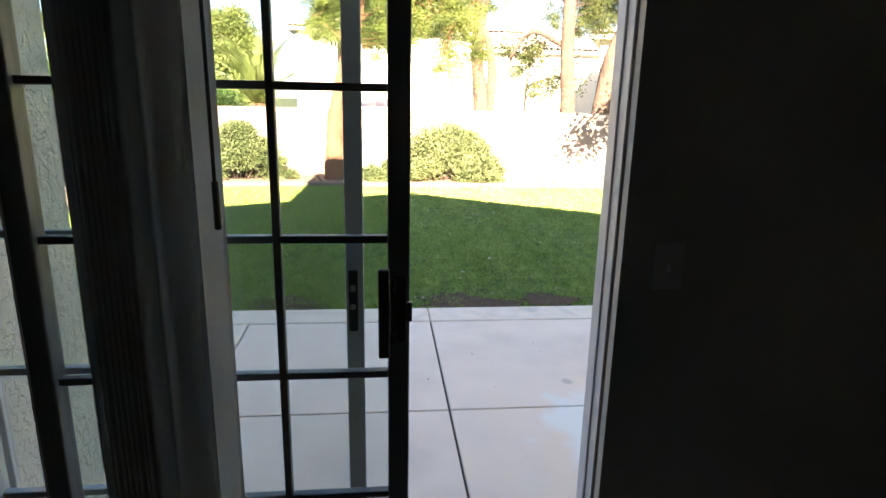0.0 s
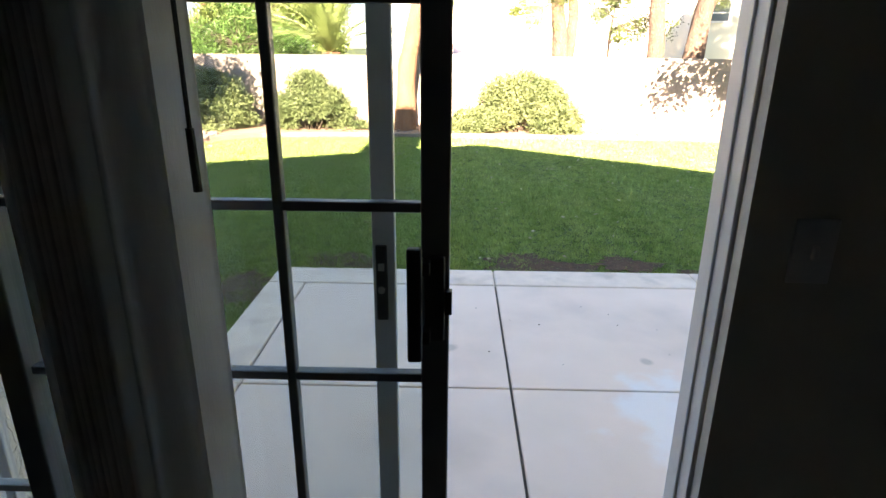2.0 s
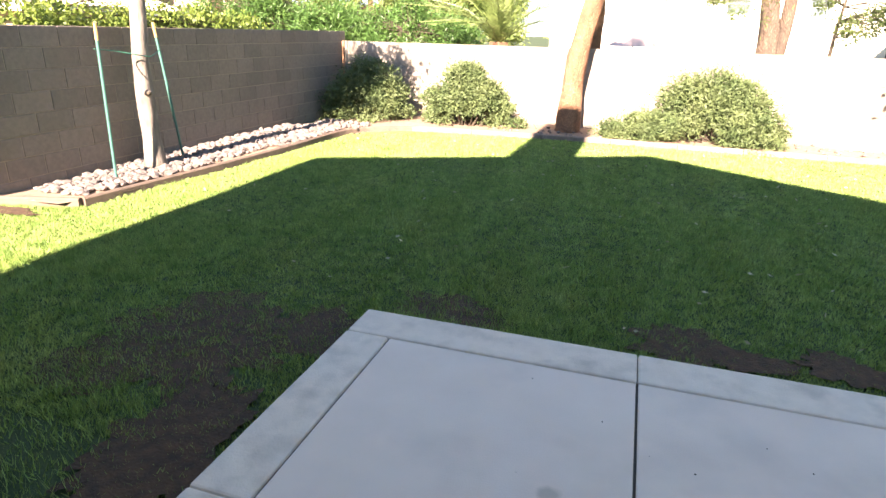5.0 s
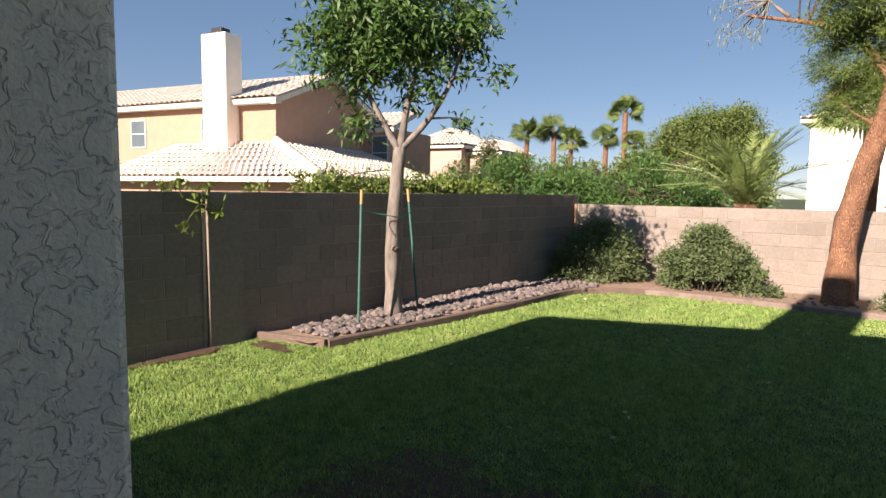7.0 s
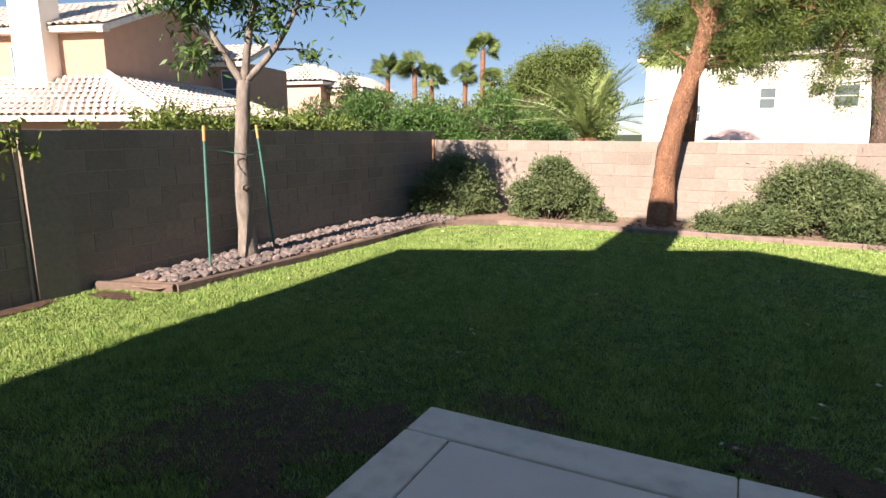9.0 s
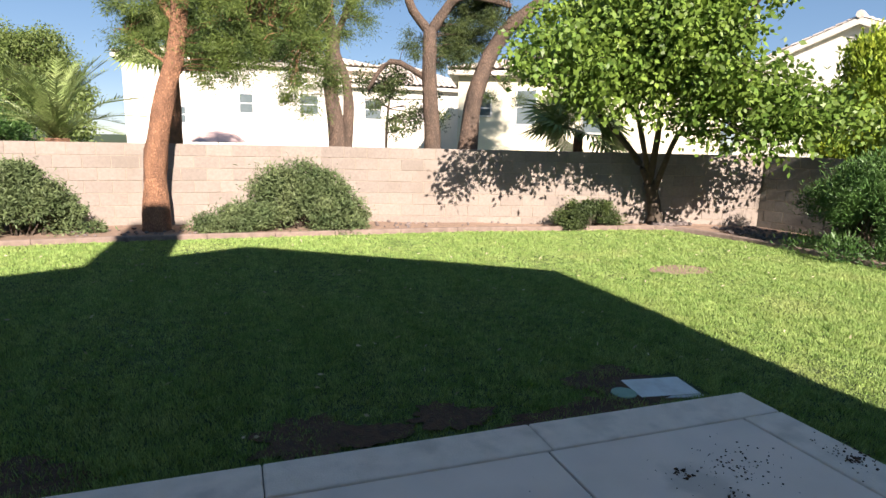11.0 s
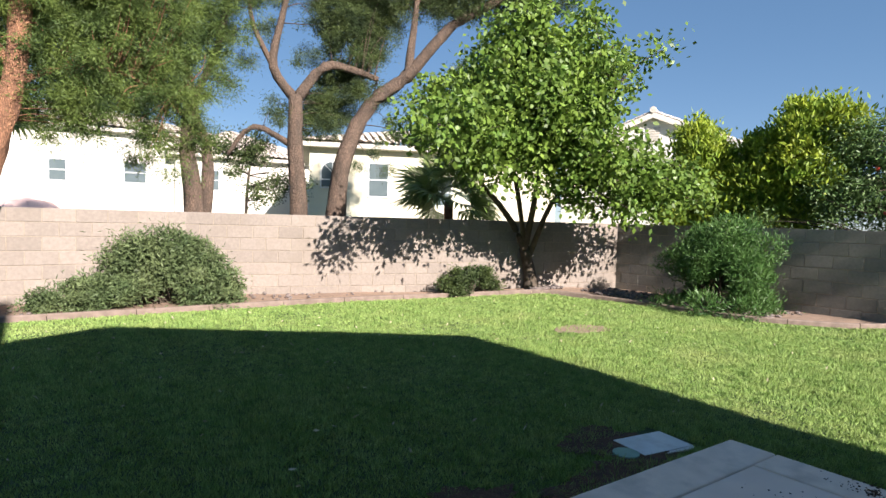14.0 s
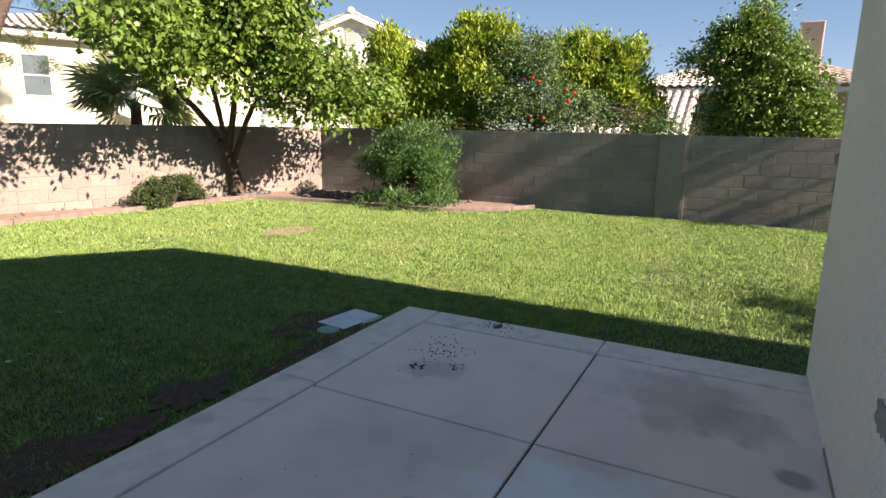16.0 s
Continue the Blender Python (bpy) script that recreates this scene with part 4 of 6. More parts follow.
# ---- planting beyond the side wall ----
GOLD = dict(per_m3=110, leaves=65, clump=0.11, length=0.12, width=0.045, droop=-0.9, outward=0.5, twigs=0.15)
leafy("golden_thuja", [([(11.9, 9.3, -0.2), (11.9, 9.3, 2.0), (11.9, 9.3, 3.3)], 0.06, 0.02)],
      [(11.9, 9.3, 3.15, 0.42), (12.0, 9.2, 2.55, 0.6), (11.9, 9.4, 1.8, 0.6), (12.2, 8.8, 1.9, 0.55), (11.75, 9.7, 1.7, 0.5), (12.4, 8.5, 1.6, 0.5), (12.3, 9.6, 3.0, 0.5), (12.3, 9.3, 2.4, 0.65), (12.3, 10.1, 2.1, 0.5), (12.3, 8.7, 2.2, 0.55)], M_BARK_DARK, M_LEAF_GOLD, "tall golden-green conifer shrub behind the side wall", "shrub", seed=51, **GOLD)
leafy("golden_thuja", [([(12.6, 7.6, -0.2), (12.6, 7.6, 2.0), (12.6, 7.6, 3.4)], 0.06, 0.02)],
      [(12.6, 7.6, 3.35, 0.42), (12.5, 7.8, 2.8, 0.52), (12.4, 8.1, 2.2, 0.6), (12.8, 7.2, 2.95, 0.5), (12.6, 7.7, 1.7, 0.55), (12.3, 8.2, 1.6, 0.5), (12.3, 7.5, 3.2, 0.5), (12.3, 8.2, 2.8, 0.42), (12.3, 7.4, 2.4, 0.6), (12.4, 7.0, 3.3, 0.36)], M_BARK_DARK, M_LEAF_GOLD, "tall golden-green conifer shrub behind the side wall", "shrub", seed=52, **GOLD)
leafy("golden_thuja", [([(14.0, 5.2, -0.2), (14.0, 5.2, 2.0), (14.0, 5.2, 3.2)], 0.06, 0.02)],
      [(13.8, 5.8, 3.05, 0.46), (14.0, 5.3, 2.95, 0.5), (14.1, 4.7, 2.85, 0.46), (14.0, 5.0, 2.2, 0.65), (14.1, 4.4, 2.0, 0.55), (14.2, 4.2, 1.6, 0.44), (13.8, 5.7, 2.4, 0.6)], M_BARK_DARK, M_LEAF_GOLD, "broad golden-green conifer shrub behind the side wall", "shrub", seed=53, **GOLD)
pom = leafy("pomegranate_shrub", [([(12.7, 6.2, -0.2), (12.7, 6.2, 1.6), (12.8, 6.1, 3.0)], 0.05, 0.015), ([(12.7, 6.2, 1.0), (13.1, 5.3, 1.8)], 0.03, 0.01)],
            [(12.5, 6.8, 2.4, 0.6), (12.4, 6.7, 2.9, 0.42), (12.4, 6.9, 2.0, 0.55), (12.7, 6.2, 2.7, 0.55), (12.7, 6.3, 1.8, 0.62), (12.9, 5.7, 1.8, 0.58), (12.8, 6.1, 3.15, 0.3), (12.4, 7.0, 1.7, 0.5), (13.1, 5.1, 1.7, 0.45), (13.3, 3.7, 1.45, 0.38), (13.3, 4.3, 1.5, 0.36), (11.9, 8.0, 1.45, 0.3)],
            M_BARK_DARK, M_LEAF_POM, "green shrub with red fruit behind the side wall", "shrub", per_m3=90, leaves=52, clump=0.13, length=0.075, width=0.03, seed=54)
leafy("broadleaf_tree", [([(14.4, 2.2, -0.2), (14.4, 2.2, 1.2), (14.4, 2.4, 2.6)], 0.09, 0.03), ([(14.4, 2.2, 1.0), (14.4, 1.4, 2.3)], 0.05, 0.02)],
      [(14.4, 2.6, 3.1, 0.7), (14.4, 3.3, 2.8, 0.4), (14.4, 1.8, 2.7, 0.7), (14.4, 1.2, 2.4, 0.45), (14.4, 2.3, 2.2, 0.85), (14.4, 1.3, 1.8, 0.62), (14.4, 2.6, 1.6, 0.65), (14.4, 2.2, 3.5, 0.6), (14.4, 3.0, 3.3, 0.34), (14.4, 0.9, 1.5, 0.5), (14.4, 2.0, 1.4, 0.65)],
      M_BARK_GREY, M_LEAF_CITRUS, "leafy green tree behind the side wall", "tree", per_m3=70, leaves=38, clump=0.13, length=0.10, width=0.045, seed=55)
# Out of view; added, with gaps in its crown, to streak the wall with sun.
rs = random.Random(17)
leafy("side_yard_tree", [([(11.6, -6.0, -0.1), (11.4, -6.0, 3.0), (10.9, -6.0, 9.0)], 0.12, 0.03)],
      [(10.62 + 0.35 * rs.random(), -6.4 + 0.8 * rs.random(), 3.3 + 0.46 * k + 0.2 * rs.random(), 0.16 + 0.14 * rs.random()) for k in range(14)],
      M_BARK_GREY, M_LEAF_TREE, "unseen slender open-crowned tree added to streak the side wall", "tree", per_m3=110, leaves=26, clump=0.10, length=0.12, width=0.05, seed=57)
# Out of view; added as the caster of the lawn shadow by the house corner.
shrub("side_yard_shrub", 5.95, -3.6, -0.05, 2.4, 1.6, 2.95, M_LEAF_OLEANDER, "unseen shrub added to shadow the lawn by the house corner", 58, 16000, 0.11, 0.035)
M_RED = material("red_fruit", (0.55, 0.05, 0.03), 0.4)
M_WHITE = material("white_petal", (0.8, 0.8, 0.78), 0.6)
rr = random.Random(9)
for k in range(9):
    bm = bmesh.new()
    bmesh.ops.create_icosphere(bm, subdivisions=1, radius=0.04, matrix=Matrix.Translation((12.15 + rr.uniform(-0.1, 0.25), rr.uniform(5.3, 7.6), rr.uniform(1.45, 2.7))))
    part("fruit", bm, M_RED, pom)

# ---- houses around ----
M_TAN = material("tan_stucco", (0.48, 0.295, 0.21), 0.9, (0.43, 0.265, 0.19), 3, bump=0.3, bump_scale=40)
M_WHITEWALL = material("white_stucco", (0.80, 0.76, 0.68), 0.9, (0.75, 0.71, 0.63), 3, bump=0.3, bump_scale=40)
M_CREAM = material("cream_stucco", (0.74, 0.68, 0.52), 0.9, (0.70, 0.64, 0.49), 3, bump=0.3, bump_scale=40)
M_PINKWALL = material("pink_stucco", (0.52, 0.36, 0.29), 0.9, (0.48, 0.33, 0.27), 3, bump=0.3, bump_scale=40)
M_TILE = material("pale_roof_tile", (0.68, 0.60, 0.53), 0.85, (0.52, 0.44, 0.38), 5, island=0.16)
M_DARKGLASS = material("dark_window_glass", (0.10, 0.13, 0.14), 0.08, (0.13, 0.16, 0.17), 2)
M_TRIM = material("pale_trim", (0.74, 0.68, 0.60), 0.8)


def tiled_plane(a, b, c, d, mat, parent, name="roof"):
    """Barrel tiles over a roof plane: a to b along the eave, d to c along the top, each tile its own curved, lapped piece."""
    a, b, c, d = (Vector(p) for p in (a, b, c, d))
    nrm = (b - a).cross(d - a).normalized()
    if nrm.z < 0:
        nrm = -nrm
    rows = max(2, int((d - a).length / 0.42))
    verts = []
    for r in range(rows):
        t0, t1 = r / rows, min(1.0, (r + 1.12) / rows)
        l0, r0, l1, r1 = a.lerp(d, t0), b.lerp(c, t0), a.lerp(d, t1), b.lerp(c, t1)
        cols = max(2, int((r0 - l0).length / 0.30))
        for k in range(cols):
            for h0, h1, s0, s1 in ((0.02, 0.10, 0.0, 0.35), (0.10, 0.10, 0.35, 0.65), (0.10, 0.02, 0.65, 1.0)):
                u0, u1 = (k + s0) / cols, (k + s1) / cols
                verts += [l0.lerp(r0, u0) + nrm * (h0 + 0.03), l0.lerp(r0, u1) + nrm * (h1 + 0.03), l1.lerp(r1, u1) + nrm * h1, l1.lerp(r1, u0) + nrm * h0]
    ob = part(name, arrays_mesh([tuple(v) for v in verts], len(verts) // 4, mat, 4), None, parent)
    ob["kind"] = "stuff"
    return ob


def poly_prism(name, pts, thick, mat, parent):
    """A flat polygon with thickness straight down."""
    bm = bmesh.new()
    top = [bm.verts.new(p) for p in pts]
    bot = [bm.verts.new((p[0], p[1], p[2] - thick)) for p in pts]
    bm.faces.new(top), bm.faces.new(bot[::-1])
    for i in range(len(pts)):
        j = (i + 1) % len(pts)
        bm.faces.new((top[i], bot[i], bot[j], top[j]))
    bmesh.ops.recalc_face_normals(bm, faces=bm.faces)
    return part(name, bm, mat, parent)


def placed(bm, m, name, mat, parent, label=""):
    bmesh.ops.transform(bm, matrix=m, verts=bm.verts)
    return part(name, bm, mat, parent, label)


def wall_box(m, x0, y0, z0, x1, y1, z1, mat, parent, name="wall", bevel=0.0):
    bm = bmesh.new()
    box(bm, x0, y0, z0, x1, y1, z1, bevel)
    return placed(bm, m, name, mat, parent)


def house_window(m, x, y, z, w, h, parent, arch=False):
    """A framed window on a wall whose outer face is at y and looks along -y of the frame m."""
    fr = wall_box(m, x - w / 2 - 0.06, y - 0.05, z - h / 2 - 0.06, x + w / 2 + 0.06, y + 0.02, z + h / 2 + (0.0 if arch else 0.06), M_WHITE, parent, "window", 0.01)
    wall_box(m, x - w / 2, y - 0.062, z - h / 2, x + w / 2, y - 0.045, z + h / 2, M_DARKGLASS, fr, "pane")
    wall_box(m, x - w / 2, y - 0.075, z - 0.02, x + w / 2, y - 0.06, z + 0.02, M_WHITE, fr, "bar")
    if arch:
        for rad, dep, mat, nm in ((w / 2 + 0.06, 0.052, M_WHITE, "arch"), (w / 2, 0.066, M_DARKGLASS, "arch_pane")):
            bm = bmesh.new()
            ring = [(x + rad * math.cos(math.pi * k / 14), z + h / 2 + rad * math.sin(math.pi * k / 14)) for k in range(15)]
            f = [bm.verts.new((px, y - dep, pz)) for px, pz in ring]
            g = [bm.verts.new((px, y + 0.01, pz)) for px, pz in ring]
            bm.faces.new(f), bm.faces.new(g[::-1])
            for k in range(15):
                bm.faces.new((f[k], f[(k + 1) % 15], g[(k + 1) % 15], g[k]))
            bmesh.ops.recalc_face_normals(bm, faces=bm.faces)
            placed(bm, m, nm, mat, fr)
        for a in (45, 90, 135):
            e = (x + w / 2 * math.cos(radians(a)), z + h / 2 + w / 2 * math.sin(radians(a)))
            bm = bmesh.new()
            tube(bm, [(x, y - 0.07, z + h / 2), (e[0], y - 0.07, e[1])], 0.015, 0.015, 4)
            placed(bm, m, "bar", M_WHITE, fr)


def tan_house():
    th = thing("tan_house", -19.3, 16.0, -0.7, "two-storey tan stucco house with pale tile roof and white chimney", "house")
    # local x runs to the right along the sunlit front, local y into the house
    m = Matrix.Translation((-19.3, 16.0, 0)) @ Matrix.Rotation(math.atan2(0.252, 0.968), 4, "Z")
    P = lambda x, y, z: tuple(m @ Vector((x, y, z)))
    wall_box(m, -14, 0, -0.7, 0, 7.2, 5.05, M_TAN, th)
    bm = bmesh.new()
    vs = [[bm.verts.new((x, y, z)) for y, z in ((0, 5.05), (7.2, 5.05), (3.6, 6.55))] for x in (-14, -0.003)]
    bm.faces.new(vs[0]), bm.faces.new(vs[1][::-1])
    for i in range(3):
        bm.faces.new((vs[0][i], vs[0][(i + 1) % 3], vs[1][(i + 1) % 3], vs[1][i]))
    bmesh.ops.recalc_face_normals(bm, faces=bm.faces)
    placed(bm, m, "gable", M_TAN, th)
    wall_box(m, -14.2, -0.42, 4.92, 0.35, -0.05, 5.12, M_TRIM, th, "fascia", 0.02)
    for s, (y0, y1) in enumerate(((-0.45, 3.6), (7.65, 3.6))):
        tiled_plane(P(-14.2, y0, 5.12), P(0.4, y0, 5.12), P(0.4, y1, 6.68), P(-14.2, y1, 6.68), M_TILE, th)
        poly_prism("rake", [P(0.12, y0, 5.08), P(0.38, y0, 5.08), P(0.38, y1, 6.64), P(0.12, y1, 6.64)], 0.22, M_TRIM, th)
        poly_prism("roof_deck", [P(-14.2, y0, 5.10), P(0.3, y0, 5.10), P(0.3, y1, 6.66), P(-14.2, y1, 6.66)], 0.06, M_TRIM, th)
    ch = wall_box(m, -3.2, -0.7, 1.5, -1.9, 0.2, 7.75, M_WHITEWALL, th, "chimney", 0.03)
    wall_box(m, -2.85, -0.5, 7.75, -2.3, 0.0, 8.02, M_BLACK, ch, "chimney_cap", 0.03)
    house_window(m, -7.9, 0, 3.95, 0.85, 1.15, th)
    house_window(m, -10.4, 0, 3.95, 0.85, 1.15, th)
    house_window(m, -3.7, 0, 3.95, 0.5, 1.1, th)
    # wing at the side
    wall_box(m, -3, 6.6, -0.7, 1.5, 11, 4.6, M_TAN, th)
    tiled_plane(P(-3, 6.3, 4.6), P(1.8, 6.3, 4.6), P(1.8, 8.8, 5.6), P(-3, 8.8, 5.6), M_TILE, th)
    poly_prism("roof_deck", [P(-3, 6.3, 4.58), P(1.8, 6.3, 4.58), P(1.8, 8.8, 5.58), P(-3, 8.8, 5.58)], 0.2, M_TRIM, th)
    house_window(m, 0.9, 6.6, 3.4, 0.8, 1.6, th)
    # lower hipped skirt roof
    e, t = 1.95, 3.4
    tiled_plane(P(-7.2, -2.8, e), P(4.2, -2.8, e), P(0, 0, t), P(-5.4, 0, t), M_TILE, th)
    tiled_plane(P(4.2, -2.8, e), P(4.2, 6.4, e), P(0, 6.4, t), P(0, 0, t), M_TILE, th)
    tiled_plane(P(-7.2, 0, e), P(-7.2, -2.8, e), P(-5.4, -0.1, t), P(-5.4, 0, t), M_TILE, th)
    poly_prism("roof_deck", [P(-7.2, -2.8, e), P(4.2, -2.8, e), P(0, 0, t), P(-5.4, 0, t)], 0.16, M_TRIM, th)
    poly_prism("roof_deck", [P(4.2, -2.8, e), P(4.2, 6.4, e), P(0, 6.4, t), P(0, 0, t)], 0.16, M_TRIM, th)
    bm = bmesh.new()
    tube(bm, [P(4.25, -2.85, e + 0.12), P(0, 0, t + 0.14)], 0.13, 0.13, 7)
    part("hip_cap", bm, M_TILE, th)
    wall_box(m, -6.6, -2.2, -0.7, 3.4, -0.002, 1.9, M_TAN, th)
    wall_box(m, 0.002, 0.0, -0.7, 3.4, 6.0, 1.9, M_TAN, th)
    # timber shade frame at the side of the wing
    for k in range(6):
        wall_box(m, -13.5 + 1.05 * k, -2.6, 2.45, -13.38 + 1.05 * k, -0.05, 2.6, M_TAN, th, "beam")
    wall_box(m, -13.7, -2.5, 2.3, -7.3, -2.35, 2.45, M_TAN, th, "beam")
    for x in (-13.5, -10.4, -7.6):
        wall_box(m, x - 0.1, -2.52, -0.7, x + 0.1, -2.32, 2.3, M_TAN, th, "post")


def plain_house(name, label, m, w, d, z_eave, z_ridge, wall_mat, windows=(), gable=False, over=0.4, base=-0.5):
    """A house of w by d in the frame m: front along x at y = 0. gable: the gable end is the front; else a hipped roof."""
    x, y, z = (m @ Vector((w / 2, 0, base)))
    th = thing(name, x, y, z, label, "house")
    P = lambda px, py, pz: tuple(m @ Vector((px, py, pz)))
    wall_box(m, 0, 0, base, w, d, z_eave, wall_mat, th)
    o = over
    if gable:
        bm = bmesh.new()
        vs = [[bm.verts.new((px, py, pz)) for px, pz in ((0, z_eave), (w, z_eave), (w / 2, z_ridge))] for py in (0, d)]
        bm.faces.new(vs[0]), bm.faces.new(vs[1][::-1])
        for i in range(3):
            bm.faces.new((vs[0][i], vs[0][(i + 1) % 3], vs[1][(i + 1) % 3], vs[1][i]))
        bmesh.ops.recalc_face_normals(bm, faces=bm.faces)
        placed(bm, m, "gable", wall_mat, th)
        k = (z_ridge - z_eave) / (w / 2)
        for x0 in (-o, w + o):
            ze = z_eave - k * o + 0.1
            tiled_plane(P(x0, -o, ze), P(x0, d + o, ze), P(w / 2, d + o, z_ridge + 0.1), P(w / 2, -o, z_ridge + 0.1), M_TILE, th)
            poly_prism("rake", [P(x0, -o, ze), P(w / 2, -o, z_ridge + 0.1), P(w / 2, -o + 0.15, z_ridge + 0.1), P(x0, -o + 0.15, ze)], 0.28, M_TRIM, th)
            poly_prism("roof_deck", [P(x0, -o + 0.15, ze - 0.02), P(w / 2, -o + 0.15, z_ridge + 0.08), P(w / 2, d + o, z_ridge + 0.08), P(x0, d + o, ze - 0.02)], 0.12, M_TRIM, th)
        bm = bmesh.new()
        tube(bm, [P(w / 2, -o - 0.05, z_ridge + 0.2), P(w / 2, d, z_ridge + 0.2)], 0.16, 0.16, 8)
        part("ridge_cap", bm, M_TILE, th)
    else:
        c = min(w, d) / 2
        A, B, C, D = (-o, -o), (w + o, -o), (w + o, d + o), (-o, d + o)
        if w >= d:
            r1, r2 = (c, d / 2), (w - c, d / 2)
            planes = ((A, B, r2, r1), (C, D, r1, r2), (B, C, r2, r2), (D, A, r1, r1))
        else:
            r1, r2 = (w / 2, c), (w / 2, d - c)
            planes = ((A, B, r1, r1), (C, D, r2, r2), (B, C, r2, r1), (D, A, r1, r2))
        for a, b, cc, dd in planes:
            tiled_plane(P(*a, z_eave), P(*b, z_eave), P(*cc, z_ridge), P(*dd, z_ridge), M_TILE, th)
        wall_box(m, -o, -o, z_eave - 0.2, w + o, d + o, z_eave - 0.02, M_TRIM, th, "fascia", 0.03)
    for wx, wz, ww, wh, *arch in windows:
        house_window(m, wx, 0, wz, ww, wh, th, bool(arch))
    return th


tan_house()
plain_house("white_house", "large white stucco house with pale tile roof behind the back wall", pose(-3.4, 34, 0, 0, 0, 0), 12, 11, 5.1, 6.8, M_WHITEWALL, [(2.4, 2.4, 0.5, 0.75), (5.5, 3.05, 0.62, 0.9), (8.6, 3.1, 0.9, 0.9)])
plain_house("white_house", "white stucco house side with pale tile roof", pose(6.9, 33.6, 0, 0, 0, 0), 7.2, 9, 4.24, 5.9, M_WHITEWALL, [(1.6, 2.95, 0.85, 0.95)])
plain_house("cream_house", "cream stucco house with an arched window and tile roof", pose(9.75, 24, -0.28, 0, 0, -24), 10, 8, 4.4, 5.5, M_CREAM, [(0.86, 3.0, 0.8, 0.55, 1), (2.64, 3.05, 0.72, 1.25), (5.18, 2.65, 0.7, 1.0)])
gable = plain_house("gable_house", "white gabled house with pale tile roof beyond the side wall", pose(24.2, 24.6, 0, 0, 0, -62), 9.0, 12, 4.9, 6.75, M_WHITEWALL, [], True, 0.35)
for k in range(7):
    wall_box(pose(24.2, 24.6, 0, 0, 0, -62), 4.18, -0.05, 5.35 + 0.12 * k, 4.82, 0.02, 5.42 + 0.12 * k, M_TRIM, gable, "vent_slat")
pink = plain_house("pink_house", "pinkish stucco house with pale tile roof beyond the side wall", pose(25, 6.3, 0, 0, 0, -90), 8.0, 9, 2.95, 4.6, M_PINKWALL, [(2.0, 2.1, 0.5, 0.7)])
wall_box(pose(25, 6.3, 0, 0, 0, -90), 5.3, 0.5, 2.9, 6.0, 1.2, 5.2, M_PINKWALL, pink, "chimney", 0.04)
tiled_plane((21.5, 4.0, 1.2), (21.5, 8, 1.2), (24.9, 8, 2.9), (24.9, 4.0, 2.9), M_TILE, pink)
plain_house("distant_house", "distant pale pink house with tile roof", pose(-25, 30, 0, 0, 0, 10), 3.8, 6, 4.4, 5.6, M_PINKWALL, [], False, 0.3)
plain_house("distant_house", "distant pale pink house with tile roof", pose(-21.2, 31.5, 0, 0, 0, 10), 2.0, 5, 4.0, 4.8, M_PINKWALL, [(1.2, 3.0, 0.5, 0.9)], False, 0.2)
plain_house("distant_house", "distant white house seen between palms", pose(-13.6, 37, 0, 0, 0, 0), 2.2, 4, 2.5, 3.2, M_WHITEWALL, [], False, 0.2)

# ---- beds, kerbs and stones ----
M_KERB = material("kerb_concrete", (0.27, 0.20, 0.165), 0.9, (0.17, 0.125, 0.10), 9, bump=0.4, bump_scale=120, per_object=0.06)
# Darker brown tone for the kerb pieces round the tree bed.
M_KERBDARK = material("darker_kerb", (0.19, 0.13, 0.10), 0.9, (0.12, 0.085, 0.068), 9, bump=0.4, bump_scale=120, per_object=0.06)
M_SOIL = material("bare_soil", (0.10, 0.05, 0.027), 0.98, (0.045, 0.025, 0.015), 18, bump=1.0, bump_scale=70)
M_BEDSOIL = material("dry_bed_soil", (0.34, 0.23, 0.165), 0.98, (0.24, 0.165, 0.12), 10, bump=1.0, bump_scale=60)
M_ROCK = material("river_stone", (0.22, 0.172, 0.152), 0.85, (0.13, 0.11, 0.105), 9, bump=0.4, bump_scale=80, island=0.35)
KERB = [(-3.45, 5.52), (-3.28, 7.3), (-3.18, 8.8), (-3.12, 10.2), (-2.65, 10.8), (-1.9, 11.1), (0.3, 11.25), (2.3, 11.2), (4.0, 11.2), (5.2, 11.15), (6.5, 10.98), (7.95, 10.76), (8.85, 10.35), (9.35, 9.2), (9.44, 7.7), (9.62, 6.83), (10.27, 5.9), (10.9, 5.55)]


def kerb_top(x, y):
    return (0.022 if x < -2.6 else 0.015) + (ground_z(x, y) + 0.045)


